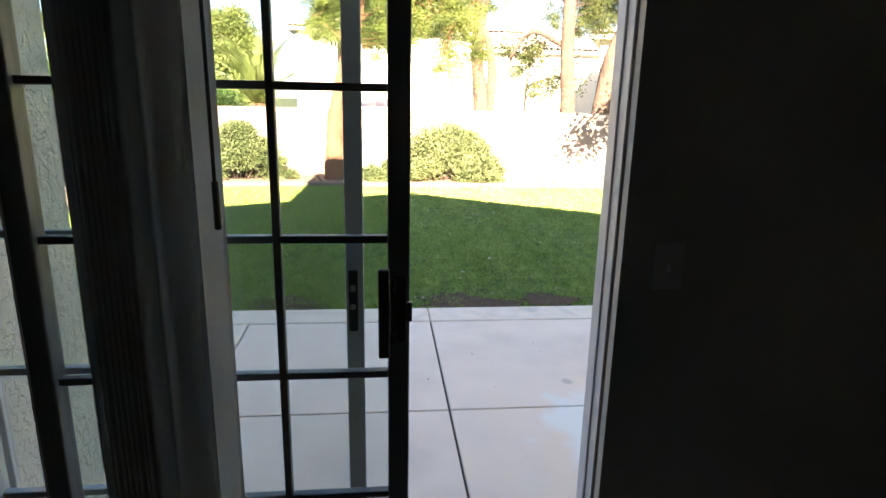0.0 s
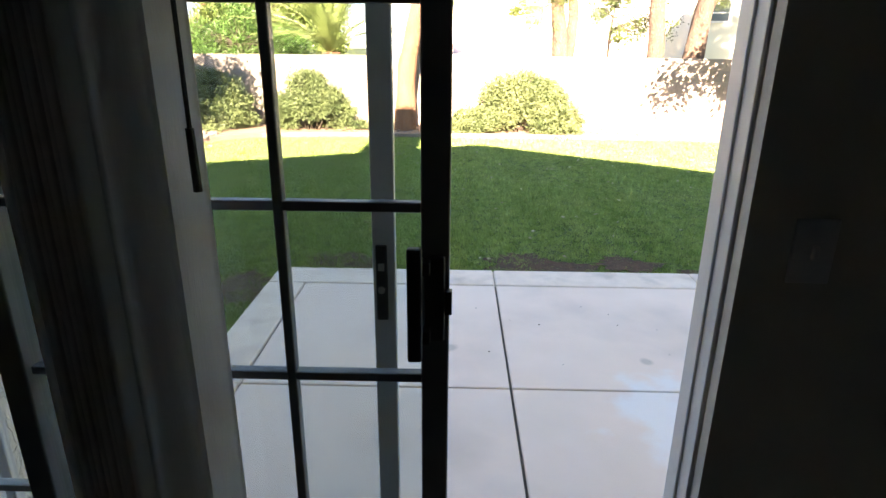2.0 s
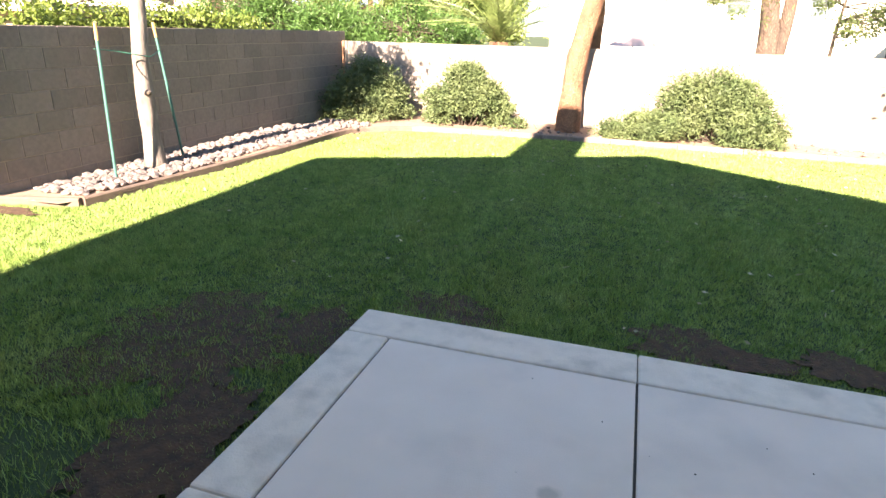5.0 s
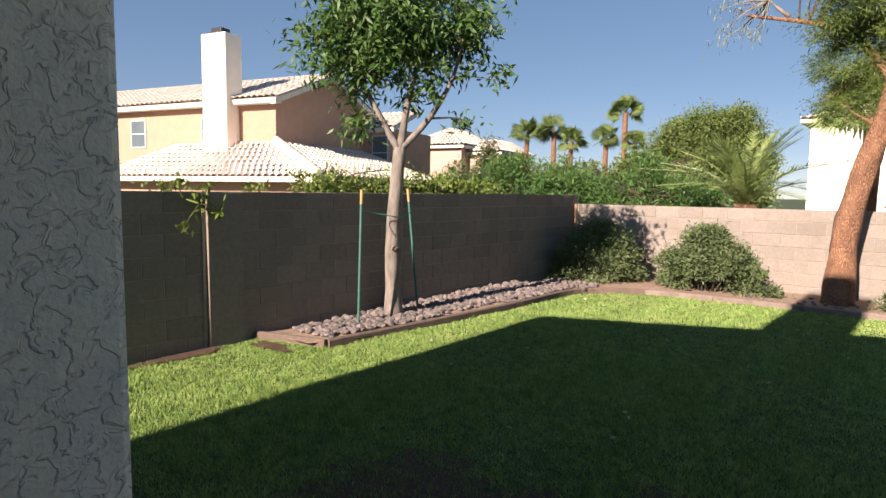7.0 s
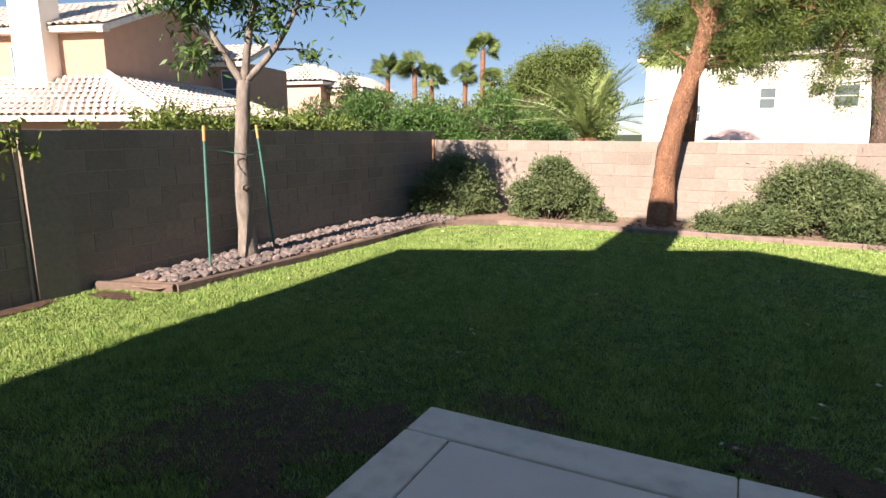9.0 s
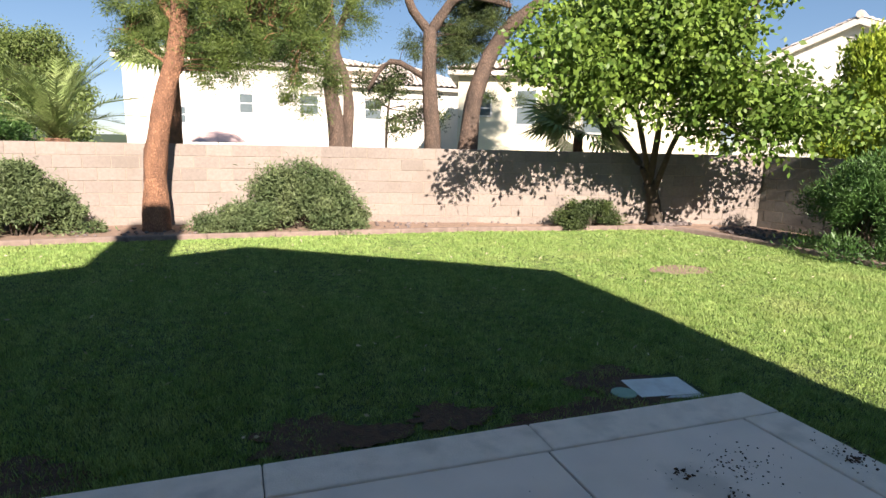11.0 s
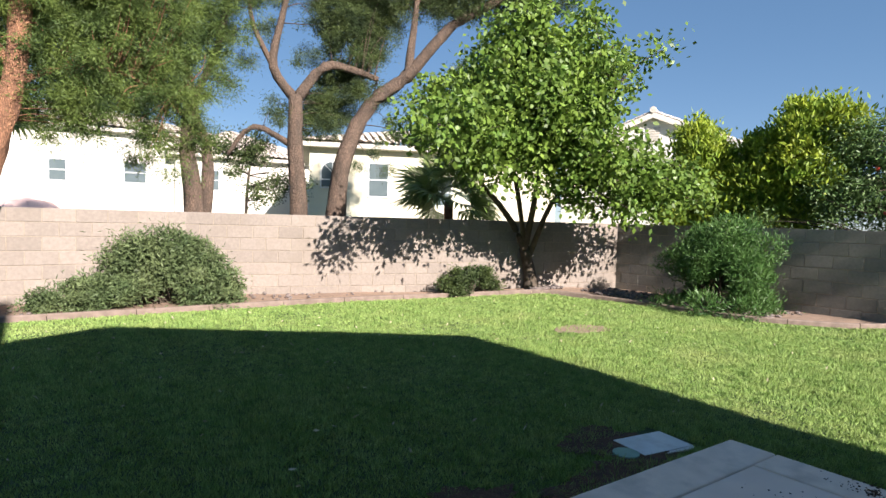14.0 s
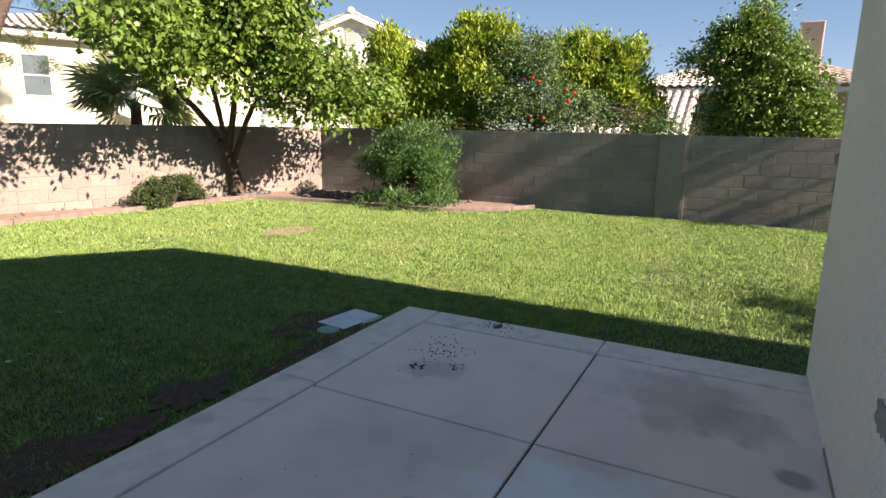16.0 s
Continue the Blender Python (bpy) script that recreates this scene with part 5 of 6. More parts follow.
def build_kerb():
    path = smooth_path([(x, y, 0) for x, y in KERB], 6)
    run, acc = [path[0]], 0.0
    edging = structure(thing("kerb", -3.45, 5.52, -0.05), "low pinkish concrete mowing kerb round the beds")
    pieces = [[(-4.28, 5.24), (-3.45, 5.50)]]
    cur = [path[0]]
    for p in path[1:]:
        acc += (p - cur[-1]).length
        cur.append(p)
        if acc > 0.9:
            pieces.append([(q.x, q.y) for q in cur])
            cur, acc = [p], 0.0
    if len(cur) > 1:
        pieces.append([(q.x, q.y) for q in cur])
    for line in pieces:
        bm = bmesh.new()
        rows = []
        for i, (x, y) in enumerate(line):
            a, b = line[max(0, i - 1)], line[min(len(line) - 1, i + 1)]
            d = Vector((b[0] - a[0], b[1] - a[1], 0)).normalized()
            n = Vector((-d.y, d.x, 0))
            if i == 0:
                x, y = x + d.x * 0.004, y + d.y * 0.004
            if i == len(line) - 1:
                x, y = x - d.x * 0.004, y - d.y * 0.004
            z = kerb_top(x, y)
            e = 0.03 if x < -2.6 else 0.037
            rows.append([bm.verts.new(Vector((x, y, 0)) + n * o + Vector((0, 0, h))) for o, h in ((-e, z - 0.2), (-e, z - 0.015), (0.015 - e, z), (e - 0.015, z), (e, z - 0.015), (e, z - 0.2))])
        for a, b in zip(rows, rows[1:]):
            for k in range(5):
                bm.faces.new((a[k], b[k], b[k + 1], a[k + 1]))
        bm.faces.new(rows[0]), bm.faces.new(rows[-1][::-1])
        bmesh.ops.recalc_face_normals(bm, faces=bm.faces)
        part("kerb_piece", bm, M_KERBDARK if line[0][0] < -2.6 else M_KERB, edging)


build_kerb()


def build_beds():
    bm = bmesh.new()
    path = smooth_path([(-3.95, 5.36, 0)] + [(x, y, 0) for x, y in KERB], 4)
    rows = []
    for i, p in enumerate(path):
        t = i / (len(path) - 1)
        if p.x < -2.9 and p.y < 10.3:
            q = Vector((X_LEFT, p.y, 0))
        elif p.x < BEND[0]:
            q = Vector((max(X_LEFT, p.x - 0.3), Y_BACK, 0))
        elif p.y > 9.2:
            k = min(1.0, max(0.0, (p.x - BEND[0]) / (9.3 - BEND[0])))
            q = Vector((BEND[0] + k * (CORNER[0] - BEND[0]), BEND[1] + k * (CORNER[1] - BEND[1]), 0))
        else:
            q = Vector((CORNER[0] + 0.2, p.y + 0.2, 0))
        rows.append([bm.verts.new((*p.lerp(q, s).xy, kerb_top(*p.lerp(q, s).xy) - 0.03 + 0.03 * noise.noise(Vector((p.x * 2, p.y * 2, s * 4))))) for s in (0.0, 0.2, 0.4, 0.6, 0.8, 1.0)])
    for a, b in zip(rows, rows[1:]):
        for k in range(5):
            bm.faces.new((a[k], a[k + 1], b[k + 1], b[k]))
    bmesh.ops.recalc_face_normals(bm, faces=bm.faces)
    structure(part("bed_soil", bm, M_BEDSOIL), "dry brown planting bed soil")


build_beds()


def stones(name, regions, label, seed):
    """Loose river stones: squashed, turned lumps over the given patches (x0, y0, x1, y1, count, size)."""
    rng = np.random.default_rng(seed)
    bm = bmesh.new()
    bmesh.ops.create_icosphere(bm, subdivisions=1, radius=1.0)
    tri = np.array([[v.co[:] for v in f.verts] for f in bm.faces])
    bm.free()
    out = []
    for x0, y0, x1, y1, count, size in regions:
        for _ in range(count):
            x, y = rng.uniform(x0, x1), rng.uniform(y0, y1)
            s = size * rng.uniform(0.5, 1.3)
            sc = s * np.array((rng.uniform(0.8, 1.3), rng.uniform(0.7, 1.1), rng.uniform(0.45, 0.75)))
            a = rng.uniform(0, math.pi)
            r = np.array(((math.cos(a), -math.sin(a), 0), (math.sin(a), math.cos(a), 0), (0, 0, 1)))
            wob = 1 + 0.18 * np.sin(tri @ rng.normal(0, 2.2, (3, 1)) + rng.uniform(0, 6))
            out.append((tri * wob * sc) @ r.T + np.array((x, y, kerb_top(x, y) - 0.02 + s * 0.3)))
    v = np.concatenate(out).reshape(-1, 3)
    ob = new(name, arrays_mesh(v, len(v) // 3, M_ROCK, 3))
    return tagged(ob, label, "stones", "", "stuff")


stones("river_stones", [(-4.15, 5.6, -3.5, 6.6, 210, 0.05), (-4.22, 6.6, -3.4, 8.6, 430, 0.05), (-4.22, 8.6, -3.25, 10.3, 380, 0.05), (-3.9, 10.3, -3.0, 11.0, 80, 0.05)], "pinkish grey river stones in the tree bed", 11)
stones("bed_stones", [(3.6, 11.4, 6.8, 12.3, 60, 0.035), (8.6, 10.5, 9.4, 10.7, 90, 0.04), (9.5, 9.0, 10.6, 10.2, 120, 0.04), (9.7, 6.6, 10.7, 9.0, 150, 0.04), (-0.9, 11.3, 0.9, 12.2, 40, 0.03)], "small pale stones in the planting bed", 12)


# ---- tree stakes ----
M_STAKE = material("green_stake_paint", (0.05, 0.17, 0.14), 0.6, (0.04, 0.13, 0.11), 20)
M_STAKETOP = material("orange_stake_top", (0.60, 0.36, 0.14), 0.7)
M_TIE = material("green_tie", (0.04, 0.22, 0.15), 0.6)
for foot, top in (((-3.79, 6.25, -0.05), (-3.74, 6.25, 1.38)), ((-3.89, 7.39, -0.05), (-3.96, 7.27, 1.40))):
    th = thing("tree_stake", *foot, "slim green metal tree stake with orange tip beside the young tree", "stake", "tree stakes")
    bm = bmesh.new()
    tube(bm, [foot, top], 0.015, 0.015, 8)
    part("pole", bm, M_STAKE, th)
    bm = bmesh.new()
    e = Vector(top) + (Vector(top) - Vector(foot)).normalized() * 0.16
    tube(bm, [top, e], 0.0165, 0.0165, 8)
    part("tip", bm, M_STAKETOP, th, "orange painted tip")
bm = bmesh.new()
tube(bm, [(-3.77, 6.23, 1.30), (-3.83, 6.55, 1.27), (-3.71, 6.81, 1.22), (-3.75, 6.95, 1.22), (-3.95, 7.29, 1.27)], 0.006, 0.006, 5)
tagged(part("tree_tie", bm, M_TIE), "thin green tie between stakes and trunk", "tree tie")

# ---- vine and joint on the shaded wall ----
bm = bmesh.new()
box(bm, X_LEFT + 0.001, 4.66, -0.1, X_LEFT + 0.012, 4.69, 1.505)
structure(part("trim_joint", bm, M_MORTAR), "pale mortar expansion joint in the block wall")
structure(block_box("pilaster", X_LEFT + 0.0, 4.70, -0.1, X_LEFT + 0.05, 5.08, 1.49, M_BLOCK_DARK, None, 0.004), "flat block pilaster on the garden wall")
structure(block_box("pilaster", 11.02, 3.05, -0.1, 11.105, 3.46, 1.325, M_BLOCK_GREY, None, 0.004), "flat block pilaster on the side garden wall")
structure(block_box("trim_joint", 11.06, 3.015, -0.1, 11.10, 3.045, 1.325, M_MORTAR), "pale mortar joint beside the pilaster")
M_RUST = material("rusted_strip", (0.42, 0.23, 0.13), 0.8, (0.30, 0.16, 0.09), 12)
structure(block_box("trim_corner", X_LEFT + 0.02, Y_BACK - 0.04, -0.05, X_LEFT + 0.06, Y_BACK - 0.003, 1.33, M_RUST), "thin rust-coloured strip in the wall corner")
structure(block_box("trim_corner_grey", X_LEFT + 0.09, Y_BACK - 0.03, -0.05, X_LEFT + 0.12, Y_BACK - 0.003, 1.33, M_BLOCK_GREY), "thin grey strip in the wall corner")
leafy("vine_sprig", [([(-4.26, 4.72, 1.5), (-4.2, 4.66, 1.45), (-4.16, 4.5, 1.3), (-4.15, 4.38, 1.12)], 0.006, 0.002), ([(-4.2, 4.66, 1.45), (-4.16, 4.75, 1.3), (-4.15, 4.8, 1.2)], 0.005, 0.002)],
      [(-4.18, 4.6, 1.38, 0.10), (-4.15, 4.42, 1.2, 0.09), (-4.15, 4.74, 1.28, 0.09), (-4.2, 4.66, 1.52, 0.1), (-4.25, 4.4, 1.56, 0.1)], M_LEAF_HEDGE, M_LEAF_HEDGE, "yellow-green vine sprig hanging over the block wall", "vine", per_m3=900, leaves=7, clump=0.03, length=0.09, width=0.035, droop=0.8, seed=77)

# ---- lawn ----
LAWN_DRY = (6.68, 7.65, 0.45, 0.26)
PATCHES = [(-0.75, 3.75, 0.55, 0.55), (-0.2, 4.1, 0.3, 0.3), (0.35, 4.66, 0.30, 0.2), (0.55, 4.55, 0.22, 0.12), (1.7, 4.66, 0.26, 0.22), (2.05, 4.6, 0.2, 0.12), (2.5, 4.68, 0.22, 0.14), (3.15, 4.5, 0.35, 0.10), (3.7, 4.85, 0.32, 0.2), (3.55, 4.5, 0.4, 0.14), (-0.35, 3.1, 0.28, 0.5), (-3.85, 5.12, 0.32, 0.09), (-4.15, 4.3, 0.1, 0.5)]


def build_soil_patches():
    for i, (x, y, a, b) in enumerate(PATCHES):
        bm = bmesh.new()
        rim = []
        for k in range(120):
            t = 2 * math.pi * k / 120
            u = Vector((math.cos(t), math.sin(t), 0.3))
            f = 1 + 0.45 * noise.noise(u * 1.6 + Vector((i * 5, 0, 0))) + 0.35 * noise.noise(u * 4 + Vector((i * 3, 7, 0))) + 0.2 * noise.noise(u * 11 + Vector((0, i, 3)))
            px, py = x + a * f * math.cos(t), y + b * f * math.sin(t)
            rim.append(bm.verts.new((px, py, ground_z(px, py) - 0.012 + 0.0012 * i)))
        bm.faces.new(rim)
        structure(part("bare_soil", bm, M_SOIL), "dark bare soil patch in the lawn edge")


build_soil_patches()


def grass_material():
    m = material("grass_blade", (0.165, 0.28, 0.065), 0.6, (0.315, 0.415, 0.125), 10, 8, island=0.35, translucent=0.15, sheen=0.35, stain=0.4, stain_colour=(0.40, 0.43, 0.16), stain_scale=1.1)
    return m


def build_grass():
    rng = np.random.default_rng(5)
    kx, ky = np.array([k[0] for k in KERB]), np.array([k[1] for k in KERB])
    pts = []
    for x0, x1, y0, y1, n in ((-4.25, 11.2, 4.3, 12.0, 560000), (-4.25, 0.0, 1.5, 4.4, 40000), (4.3, 11.3, -2.0, 4.4, 230000)):
        pts.append(np.column_stack((rng.uniform(x0, x1, n), rng.uniform(y0, y1, n))))
    # thicker towards the patio
    n = 380000
    pts.append(np.column_stack((rng.uniform(-4.2, 9.0, n), 3.0 + 6.0 * (1 - np.sqrt(rng.uniform(0, 1, n))))))
    p = np.concatenate(pts)
    x, y = p[:, 0], p[:, 1]
    keep = ~((x > -0.05) & (x < 4.36) & (y < 4.375))
    keep &= ~((x > -3.3) & (x < 4.45) & (y < 2.15) & (x < 0.15)) & ~((x < 4.45) & (y < 1.7))
    back = np.interp(x, kx[4:], ky[4:]) - 0.07
    keep &= y < back
    left = np.interp(y, np.array([4.9, 5.4, 5.52, 7.3, 8.8, 10.2, 10.8]), np.array([-4.25, -4.25, -3.38, -3.21, -3.11, -3.05, -2.58]))
    keep &= x > left
    right = np.interp(y, np.array([-3.0, 5.55, 5.9, 6.83, 7.7, 9.2, 10.35]), np.array([11.2, 10.8, 10.2, 9.55, 9.37, 9.28, 8.78]))
    keep &= x < right
    for cx, cy, a, b in PATCHES:
        d = ((x - cx) / a) ** 2 + ((y - cy) / b) ** 2
        keep &= (d > 1.05) | (rng.uniform(0, 1, len(x)) < 0.28 + 0.75 * np.clip(d - 0.25, 0, 1) + 0.3 * (np.sin(x * 17 + 3 * np.sin(y * 11)) * np.sin(y * 19 + 2 * np.sin(x * 7)) > 0.25))
    cx, cy, a, b = LAWN_DRY
    keep &= (((x - cx) / a) ** 2 + ((y - cy) / b) ** 2 > 1) | (rng.uniform(0, 1, len(x)) < 0.12)
    # clear of the valve lids
    keep &= ~((np.abs(x - 3.97) < 0.26) & (np.abs(y - 4.66) < 0.20)) & (np.hypot(x - 3.68, y - 4.64) > 0.11)
    p = p[keep]
    n = len(p)
    gz = np.array([ground_z(a, b) for a, b in p]) - 0.022
    dist = np.hypot(p[:, 0] - 1.3, p[:, 1] - 1.6)
    h = rng.uniform(0.02, 0.046, n) * (0.85 + 0.3 * np.sin(p[:, 0] * 2.1) * np.sin(p[:, 1] * 1.7))
    w = 0.0020 + 0.00042 * dist
    ang = rng.uniform(0, 2 * np.pi, n)
    gx, gy = p[:, 0], p[:, 1]
    tuft = np.sin(gx * 13 + 2.1 * np.sin(gy * 9)) * np.sin(gy * 15 + 1.7 * np.sin(gx * 11)) + 0.6 * np.sin(gx * 31 + 2 * np.sin(gy * 23)) * np.sin(gy * 29)
    h *= 1 + 0.34 * tuft
    # mowing lanes lean to and fro
    lane = np.where(np.sin(2 * np.pi * (gx + 0.02 * gy) / 0.8) > 0, 0.5, -0.5) * np.pi
    tilt = rng.uniform(0.1, 0.9, n) * h
    ta = lane + rng.normal(0, 1.75, n) + 1.2 * tuft
    v = np.empty((n, 3, 3))
    c = np.column_stack((p, gz))
    s = np.column_stack((np.cos(ang) * w, np.sin(ang) * w, np.zeros(n)))
    v[:, 0], v[:, 1] = c - s, c + s
    v[:, 2] = c + np.column_stack((np.cos(ta) * tilt, np.sin(ta) * tilt, h))
    ob = new("grass", arrays_mesh(v.reshape(-1, 3), n, grass_material(), 3))
    tagged(ob, "short green mown lawn grass with thin patches", "grass", "", "stuff")


build_grass()

# dry patch
bm = bmesh.new()
rim = []
for k in range(36):
    t = 2 * math.pi * k / 36
    f = 1 + 0.5 * noise.noise(Vector((math.cos(t) * 1.5 + 40, math.sin(t) * 1.5, 0.3)))
    px, py = LAWN_DRY[0] + LAWN_DRY[2] * f * math.cos(t), LAWN_DRY[1] + LAWN_DRY[3] * f * math.sin(t)
    rim.append(bm.verts.new((px, py, ground_z(px, py) - 0.014)))
bm.faces.new(rim)
structure(part("dry_lawn", bm, M_BEDSOIL), "brown dried patch in the lawn")


# ---- small things on the patio and lawn ----
box_lid = thing("valve_box", 3.97, 4.66, -0.05, "pale plastic irrigation valve box lid set in the soil", "valve box")
M_LID = material("pale_plastic", (0.66, 0.68, 0.67), 0.7, (0.55, 0.56, 0.55), 12, bump=0.3, bump_scale=90, stain=0.3, stain_colour=(0.4, 0.38, 0.34), stain_scale=6)
M_LIDGREEN = material("green_plastic", (0.20, 0.34, 0.28), 0.6, (0.16, 0.28, 0.23), 12)
bm = bmesh.new()
box(bm, -0.22, -0.15, -0.06, 0.22, 0.15, -0.006, 0.008)
placed(bm, pose(3.97, 4.66, -0.045, 0, 0, -8), "box_rim", M_LID, box_lid)
bm = bmesh.new()
box(bm, -0.205, -0.135, -0.03, 0.205, 0.135, 0.002, 0.006)
placed(bm, pose(3.97, 4.66, -0.045, 0, 0, -8), "lid", M_LID, box_lid)
round_lid = thing("round_valve_lid", 3.68, 4.66, -0.06, "small round green plastic valve lid in the soil", "valve lid")
bm = bmesh.new()
bmesh.ops.create_cone(bm, cap_ends=True, segments=24, radius1=0.085, radius2=0.078, depth=0.03, matrix=Matrix.Translation((3.68, 4.64, -0.055)))
part("lid", bm, M_LIDGREEN, round_lid)


def crumbs(name, centres, label, seed, mat):
    rng = np.random.default_rng(seed)
    bm = bmesh.new()
    bmesh.ops.create_icosphere(bm, subdivisions=1, radius=1.0)
    tri = np.array([[v.co[:] for v in f.verts] for f in bm.faces])
    bm.free()
    out = []
    for x, y, z, spread, n, size in centres:
        for _ in range(n):
            s = size * rng.uniform(0.25, 1.2)
            p = rng.normal(0, spread, 2)
            out.append(tri * s * rng.uniform(0.6, 1.2, 3) * np.array((1, 1, 0.6)) + np.array((x + p[0], y + p[1], z + s * 0.35)))
    v = np.concatenate(out).reshape(-1, 3)
    return tagged(new(name, arrays_mesh(v, len(v) // 3, mat, 3)), label, "soil crumbs", "", "stuff")


crumbs("soil_crumbs", [(3.34, 3.71, 0, 0.025, 26, 0.009), (3.44, 3.5, 0, 0.025, 14, 0.008), (3.4, 3.62, 0, 0.12, 45, 0.004), (3.62, 3.72, 0, 0.09, 70, 0.006), (4.24, 3.55, 0.004, 0.05, 50, 0.009), (4.28, 3.62, 0.004, 0.1, 45, 0.006), (3.8, 3.7, 0, 0.1, 30, 0.006), (1.1, 3.6, 0, 0.5, 12, 0.004), (2.3, 3.4, 0, 0.5, 14, 0.004)],
       "crumbs of dark soil scattered on the patio", 14, M_SOIL)
M_LITTER = material("dry_leaf", (0.62, 0.55, 0.40), 0.8, (0.45, 0.36, 0.24), 6, island=0.3)
rng = np.random.default_rng(15)
lp = np.column_stack((rng.uniform(-3, 10, 260), rng.uniform(4.6, 10.8, 260)))
lp = np.column_stack((lp, [ground_z(a, b) + 0.02 for a, b in lp]))
tagged(new("fallen_leaves", leaf_mesh(lp, np.tile((1.0, 0.3, 0.0), (len(lp), 1)), 0.05, 0.016, M_LITTER, rng, 0.6)), "few dry fallen leaves on the lawn", "leaves", "", "stuff")
M_SCRAPE = material("grey_patching", (0.26, 0.27, 0.26), 0.9, (0.18, 0.19, 0.185), 20)
bm = bmesh.new()
rim = []
for k in range(26):
    t = 2 * math.pi * k / 26
    f = 1 + 0.75 * noise.noise(Vector((math.cos(t) * 2.2, math.sin(t) * 2.2, 7.7)))
    rim.append(bm.verts.new((2.49 + 0.10 * f * math.cos(t), Y_OUT + 0.004, 0.57 + 0.055 * f * math.sin(t))))
bm.faces.new(rim)
structure(part("trim_scrape", bm, M_SCRAPE), "grey scraped patch on the stucco")
# metal stop at the foot of the side wall, umbrella beyond the back wall
M_UMB = material("dusty_pink_canvas", (0.70, 0.50, 0.46), 0.9, (0.62, 0.44, 0.40), 6)
um = thing("patio_umbrella", 0.92, 24.0, -0.1, "dusty pink patio umbrella beyond the back wall", "umbrella")
for z0, z1, r0, r1, name in ((1.22, 1.50, 0.98, 0.62, "canopy"), (1.50, 1.63, 0.625, 0.03, "canopy_top")):
    bm = bmesh.new()
    bmesh.ops.create_cone(bm, cap_ends=False, segments=8, radius1=r0, radius2=r1, depth=z1 - z0, matrix=Matrix.Translation((0.92, 24.0, (z0 + z1) / 2)))
    part(name, bm, M_UMB, um)
bm = bmesh.new()
tube(bm, [(0.92, 24.0, -0.1), (0.92, 24.0, 1.62)], 0.02, 0.02, 8)
part("pole", bm, M_BLACK, um)

# ---- indoors ----
M_VANE = material("blind_fabric", (0.72, 0.72, 0.72), 0.85, (0.66, 0.66, 0.67), 40, bump=0.2, bump_scale=300, stretch=(1, 1, 0.1), translucent=0.5)
blind = thing("vertical_blind", 0.5, 1.33, 2.0, "grey fabric vertical blind drawn to one side of the door", "window blind")
block_box("headrail", DX0 + 0.05, 1.30, 2.0, DX1 - 0.05, 1.345, 2.05, M_FRAME, blind, 0.004)


def vane(x, y, turn, width=0.089, bow=0.008):
    bm = bmesh.new()
    rows = []
    for z in (0.05, 0.7, 1.35, 1.995):
        rows.append([bm.verts.new((width * (k / 8 - 0.5), bow * (1 - (k / 4 - 1) ** 2) + dy, z)) for dy in (0.0, 0.0012) for k in range(9)])
    for a, b in zip(rows, rows[1:]):
        for k in range(8):
            bm.faces.new((a[k], a[k + 1], b[k + 1], b[k]))
            bm.faces.new((a[9 + k], b[9 + k], b[10 + k], a[10 + k]))
        bm.faces.new((a[0], b[0], b[9], a[9])), bm.faces.new((a[8], a[17], b[17], b[8]))
    bmesh.ops.transform(bm, matrix=pose(x, y, 0, 0, 0, turn), verts=bm.verts)
    part("vane", bm, M_VANE, blind, smooth=True)


for k in range(10):
    vane(0.585 + 0.0125 * k, 1.28 + 0.004 * (k % 2), 66 - 2.0 * k + 3 * math.sin(k * 2.1), 0.089, 0.012)
vane(0.745, 1.27, 38, 0.089, 0.02)
vane(0.775, 1.355, -4, 0.088, 0.005)
wand = thing("blind_wand", 0.812, 1.335, 1.25, "thin dark control wand hanging beside the blind", "blind wand")
bm = bmesh.new()
tube(bm, [(0.806, 1.335, 2.0), (0.807, 1.335, 1.36)], 0.004, 0.004, 6)
part("rod", bm, M_BLACK, wand)
bm = bmesh.new()
tube(bm, [(0.807, 1.335, 1.38), (0.808, 1.335, 1.28)], 0.007, 0.0075, 8)
part("grip", bm, M_BLACK, wand)
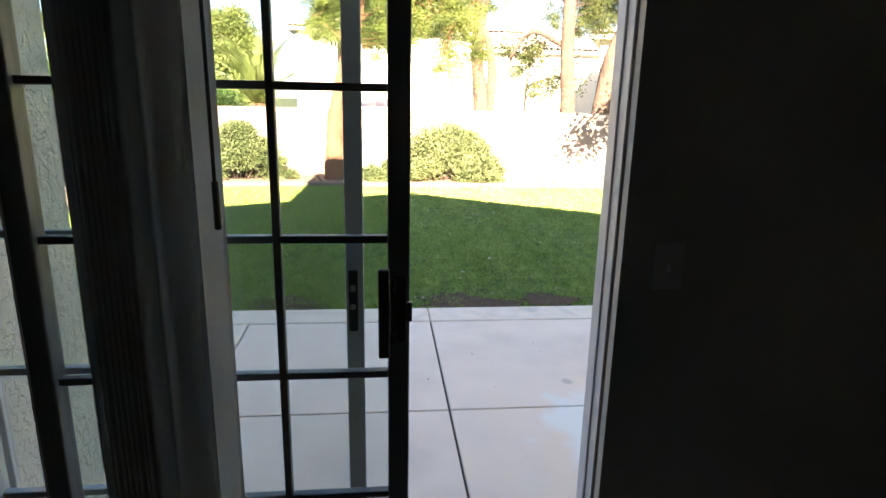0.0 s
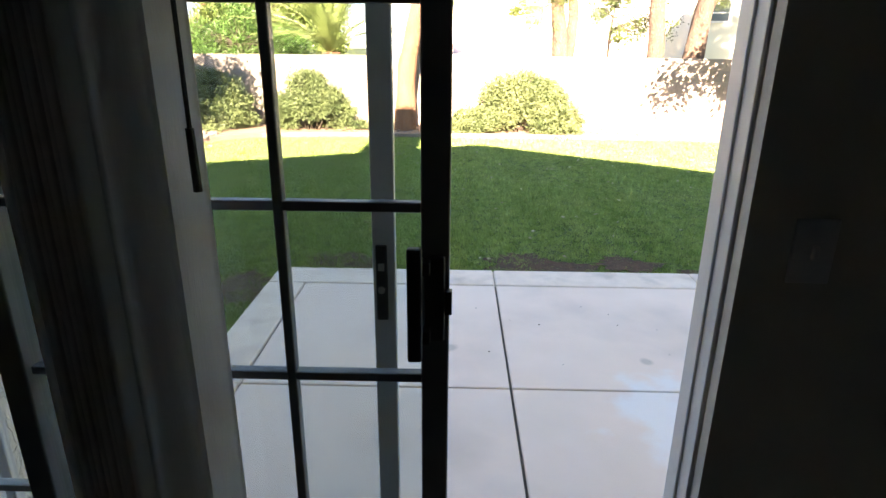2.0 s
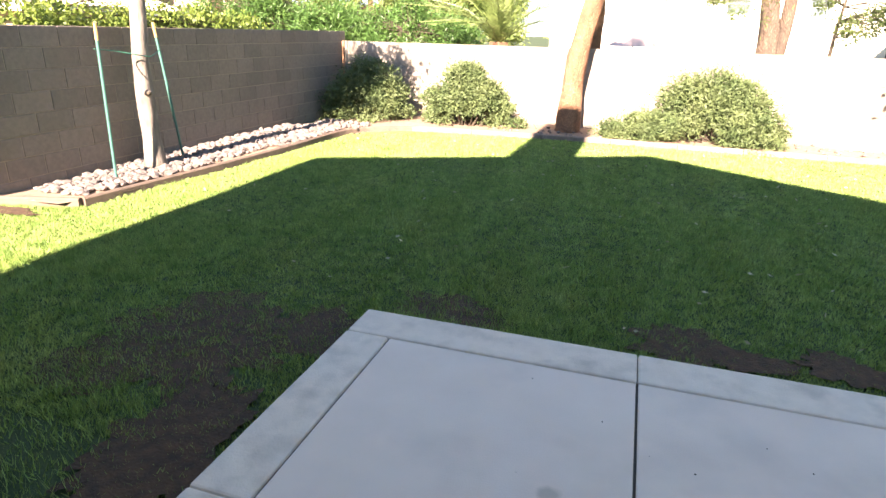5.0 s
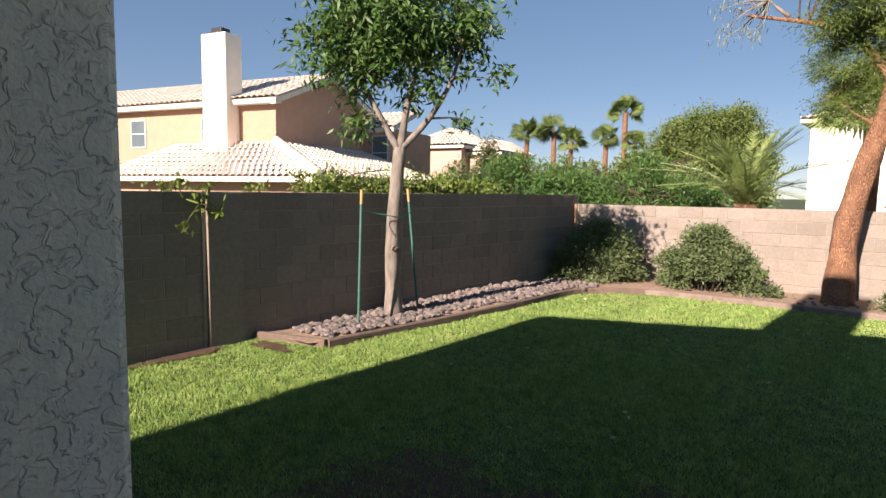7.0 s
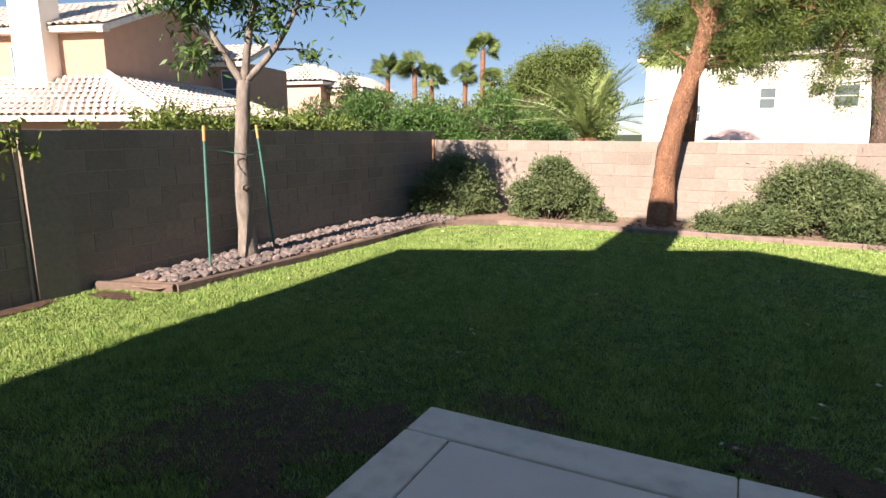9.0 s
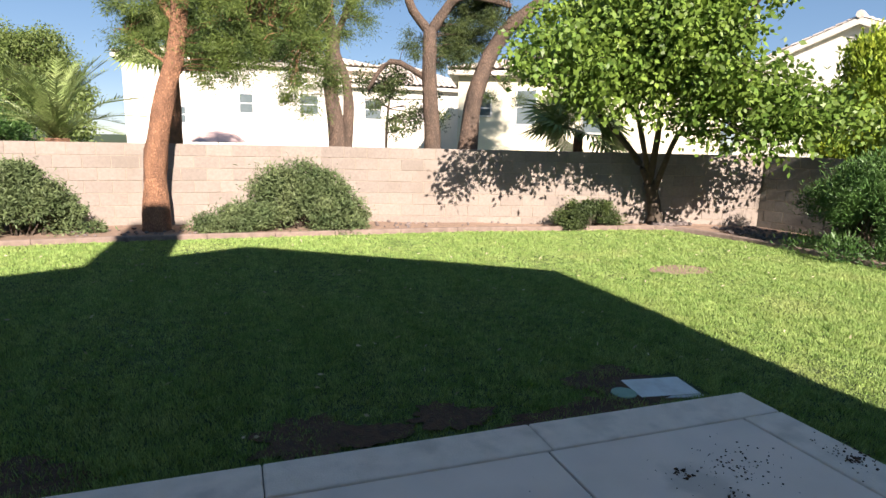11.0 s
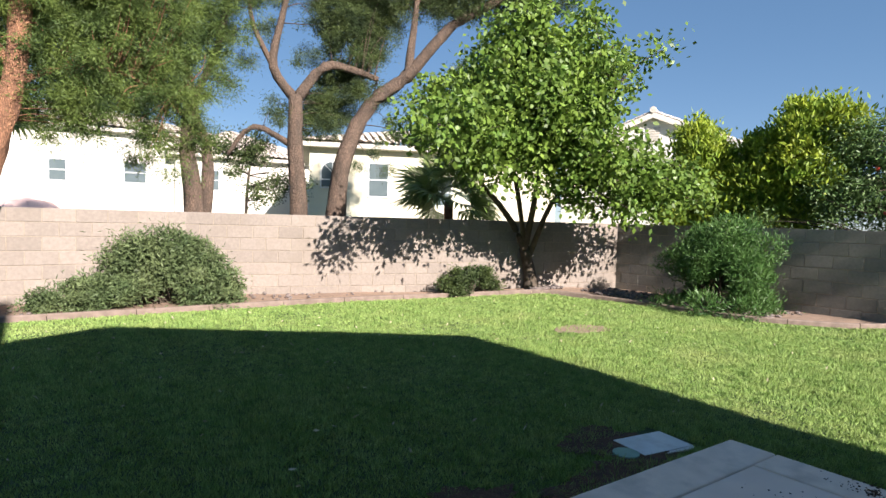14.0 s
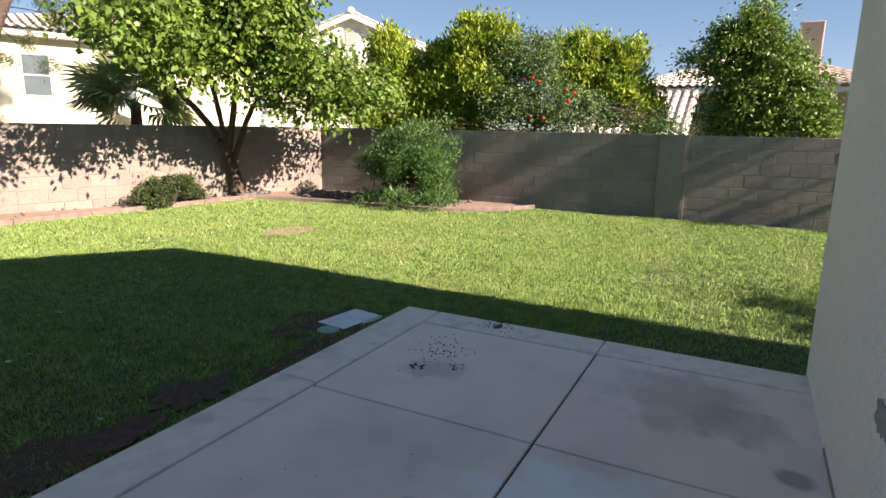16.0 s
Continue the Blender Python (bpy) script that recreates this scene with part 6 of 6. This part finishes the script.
# handles and lock
hd = part("pull_handle", (lambda b: (box(b, 1.139, 1.338, 0.975, 1.165, 1.358, 1.186, 0.005), b)[1])(bmesh.new()), M_BLACK, slider, "black pull handle")
for z in (1.015, 1.145):
    block_box("handle_post", 1.154, 1.354, z - 0.012, 1.178, 1.386, z + 0.012, M_BLACK, hd, 0.002)
pl = block_box("lock_plate", 1.166, 1.374, 0.999, 1.203, 1.388, 1.161, M_BLACK, slider, 0.004, "black lock plate")
block_box("thumb_latch", 1.203, 1.366, 1.055, 1.216, 1.384, 1.10, M_BLACK, pl, 0.002)
lp2 = block_box("lock_plate", 1.064, 1.508, 0.975, 1.087, 1.5175, 1.135, M_BLACK, screen_door, 0.003, "black lock plate")
M_STEEL = material("brushed_steel", (0.55, 0.56, 0.57), 0.35, (0.48, 0.49, 0.5), 40, metal=0.6)
block_box("strike", 1.069, 1.504, 1.083, 1.081, 1.509, 1.098, M_STEEL, lp2, 0.001)
bm = bmesh.new()
bmesh.ops.create_cone(bm, cap_ends=True, segments=16, radius1=0.007, radius2=0.007, depth=0.006, matrix=Matrix.Translation((1.075, 1.506, 1.042)) @ Matrix.Rotation(math.pi / 2, 4, "X"))
part("keyhole", bm, M_STEEL, lp2)
# security sticker: a blue shape over bars
M_STICK = material("white_sticker", (0.75, 0.75, 0.76), 0.5)
M_STICKBLUE = material("blue_ink", (0.04, 0.10, 0.35), 0.5)
st = thing("glass_sticker", 1.09, 1.404, 1.75, "small white and blue security sticker on the door glass", "sticker")
block_box("sheet", 1.035, 1.4025, 1.752, 1.142, 1.4045, 1.83, M_STICK, st, 0.0005)
block_box("printed_shape", 1.09, 1.4005, 1.765, 1.136, 1.4024, 1.805, M_STICKBLUE, st)
for k in range(3):
    block_box("printed_bar", 1.042, 1.4005, 1.762 + 0.014 * k, 1.082, 1.4024, 1.768 + 0.014 * k, M_STICKBLUE, st)
# light switch
sw = thing("light_switch", 1.84, 1.405, 1.17, "white plastic light switch plate on the dark wall", "light switch")
block_box("plate", 1.803, 1.402, 1.112, 1.877, 1.4095, 1.23, M_STICK, sw, 0.003)
block_box("toggle", 1.835, 1.392, 1.159, 1.845, 1.4015, 1.183, M_STICK, sw, 0.002)
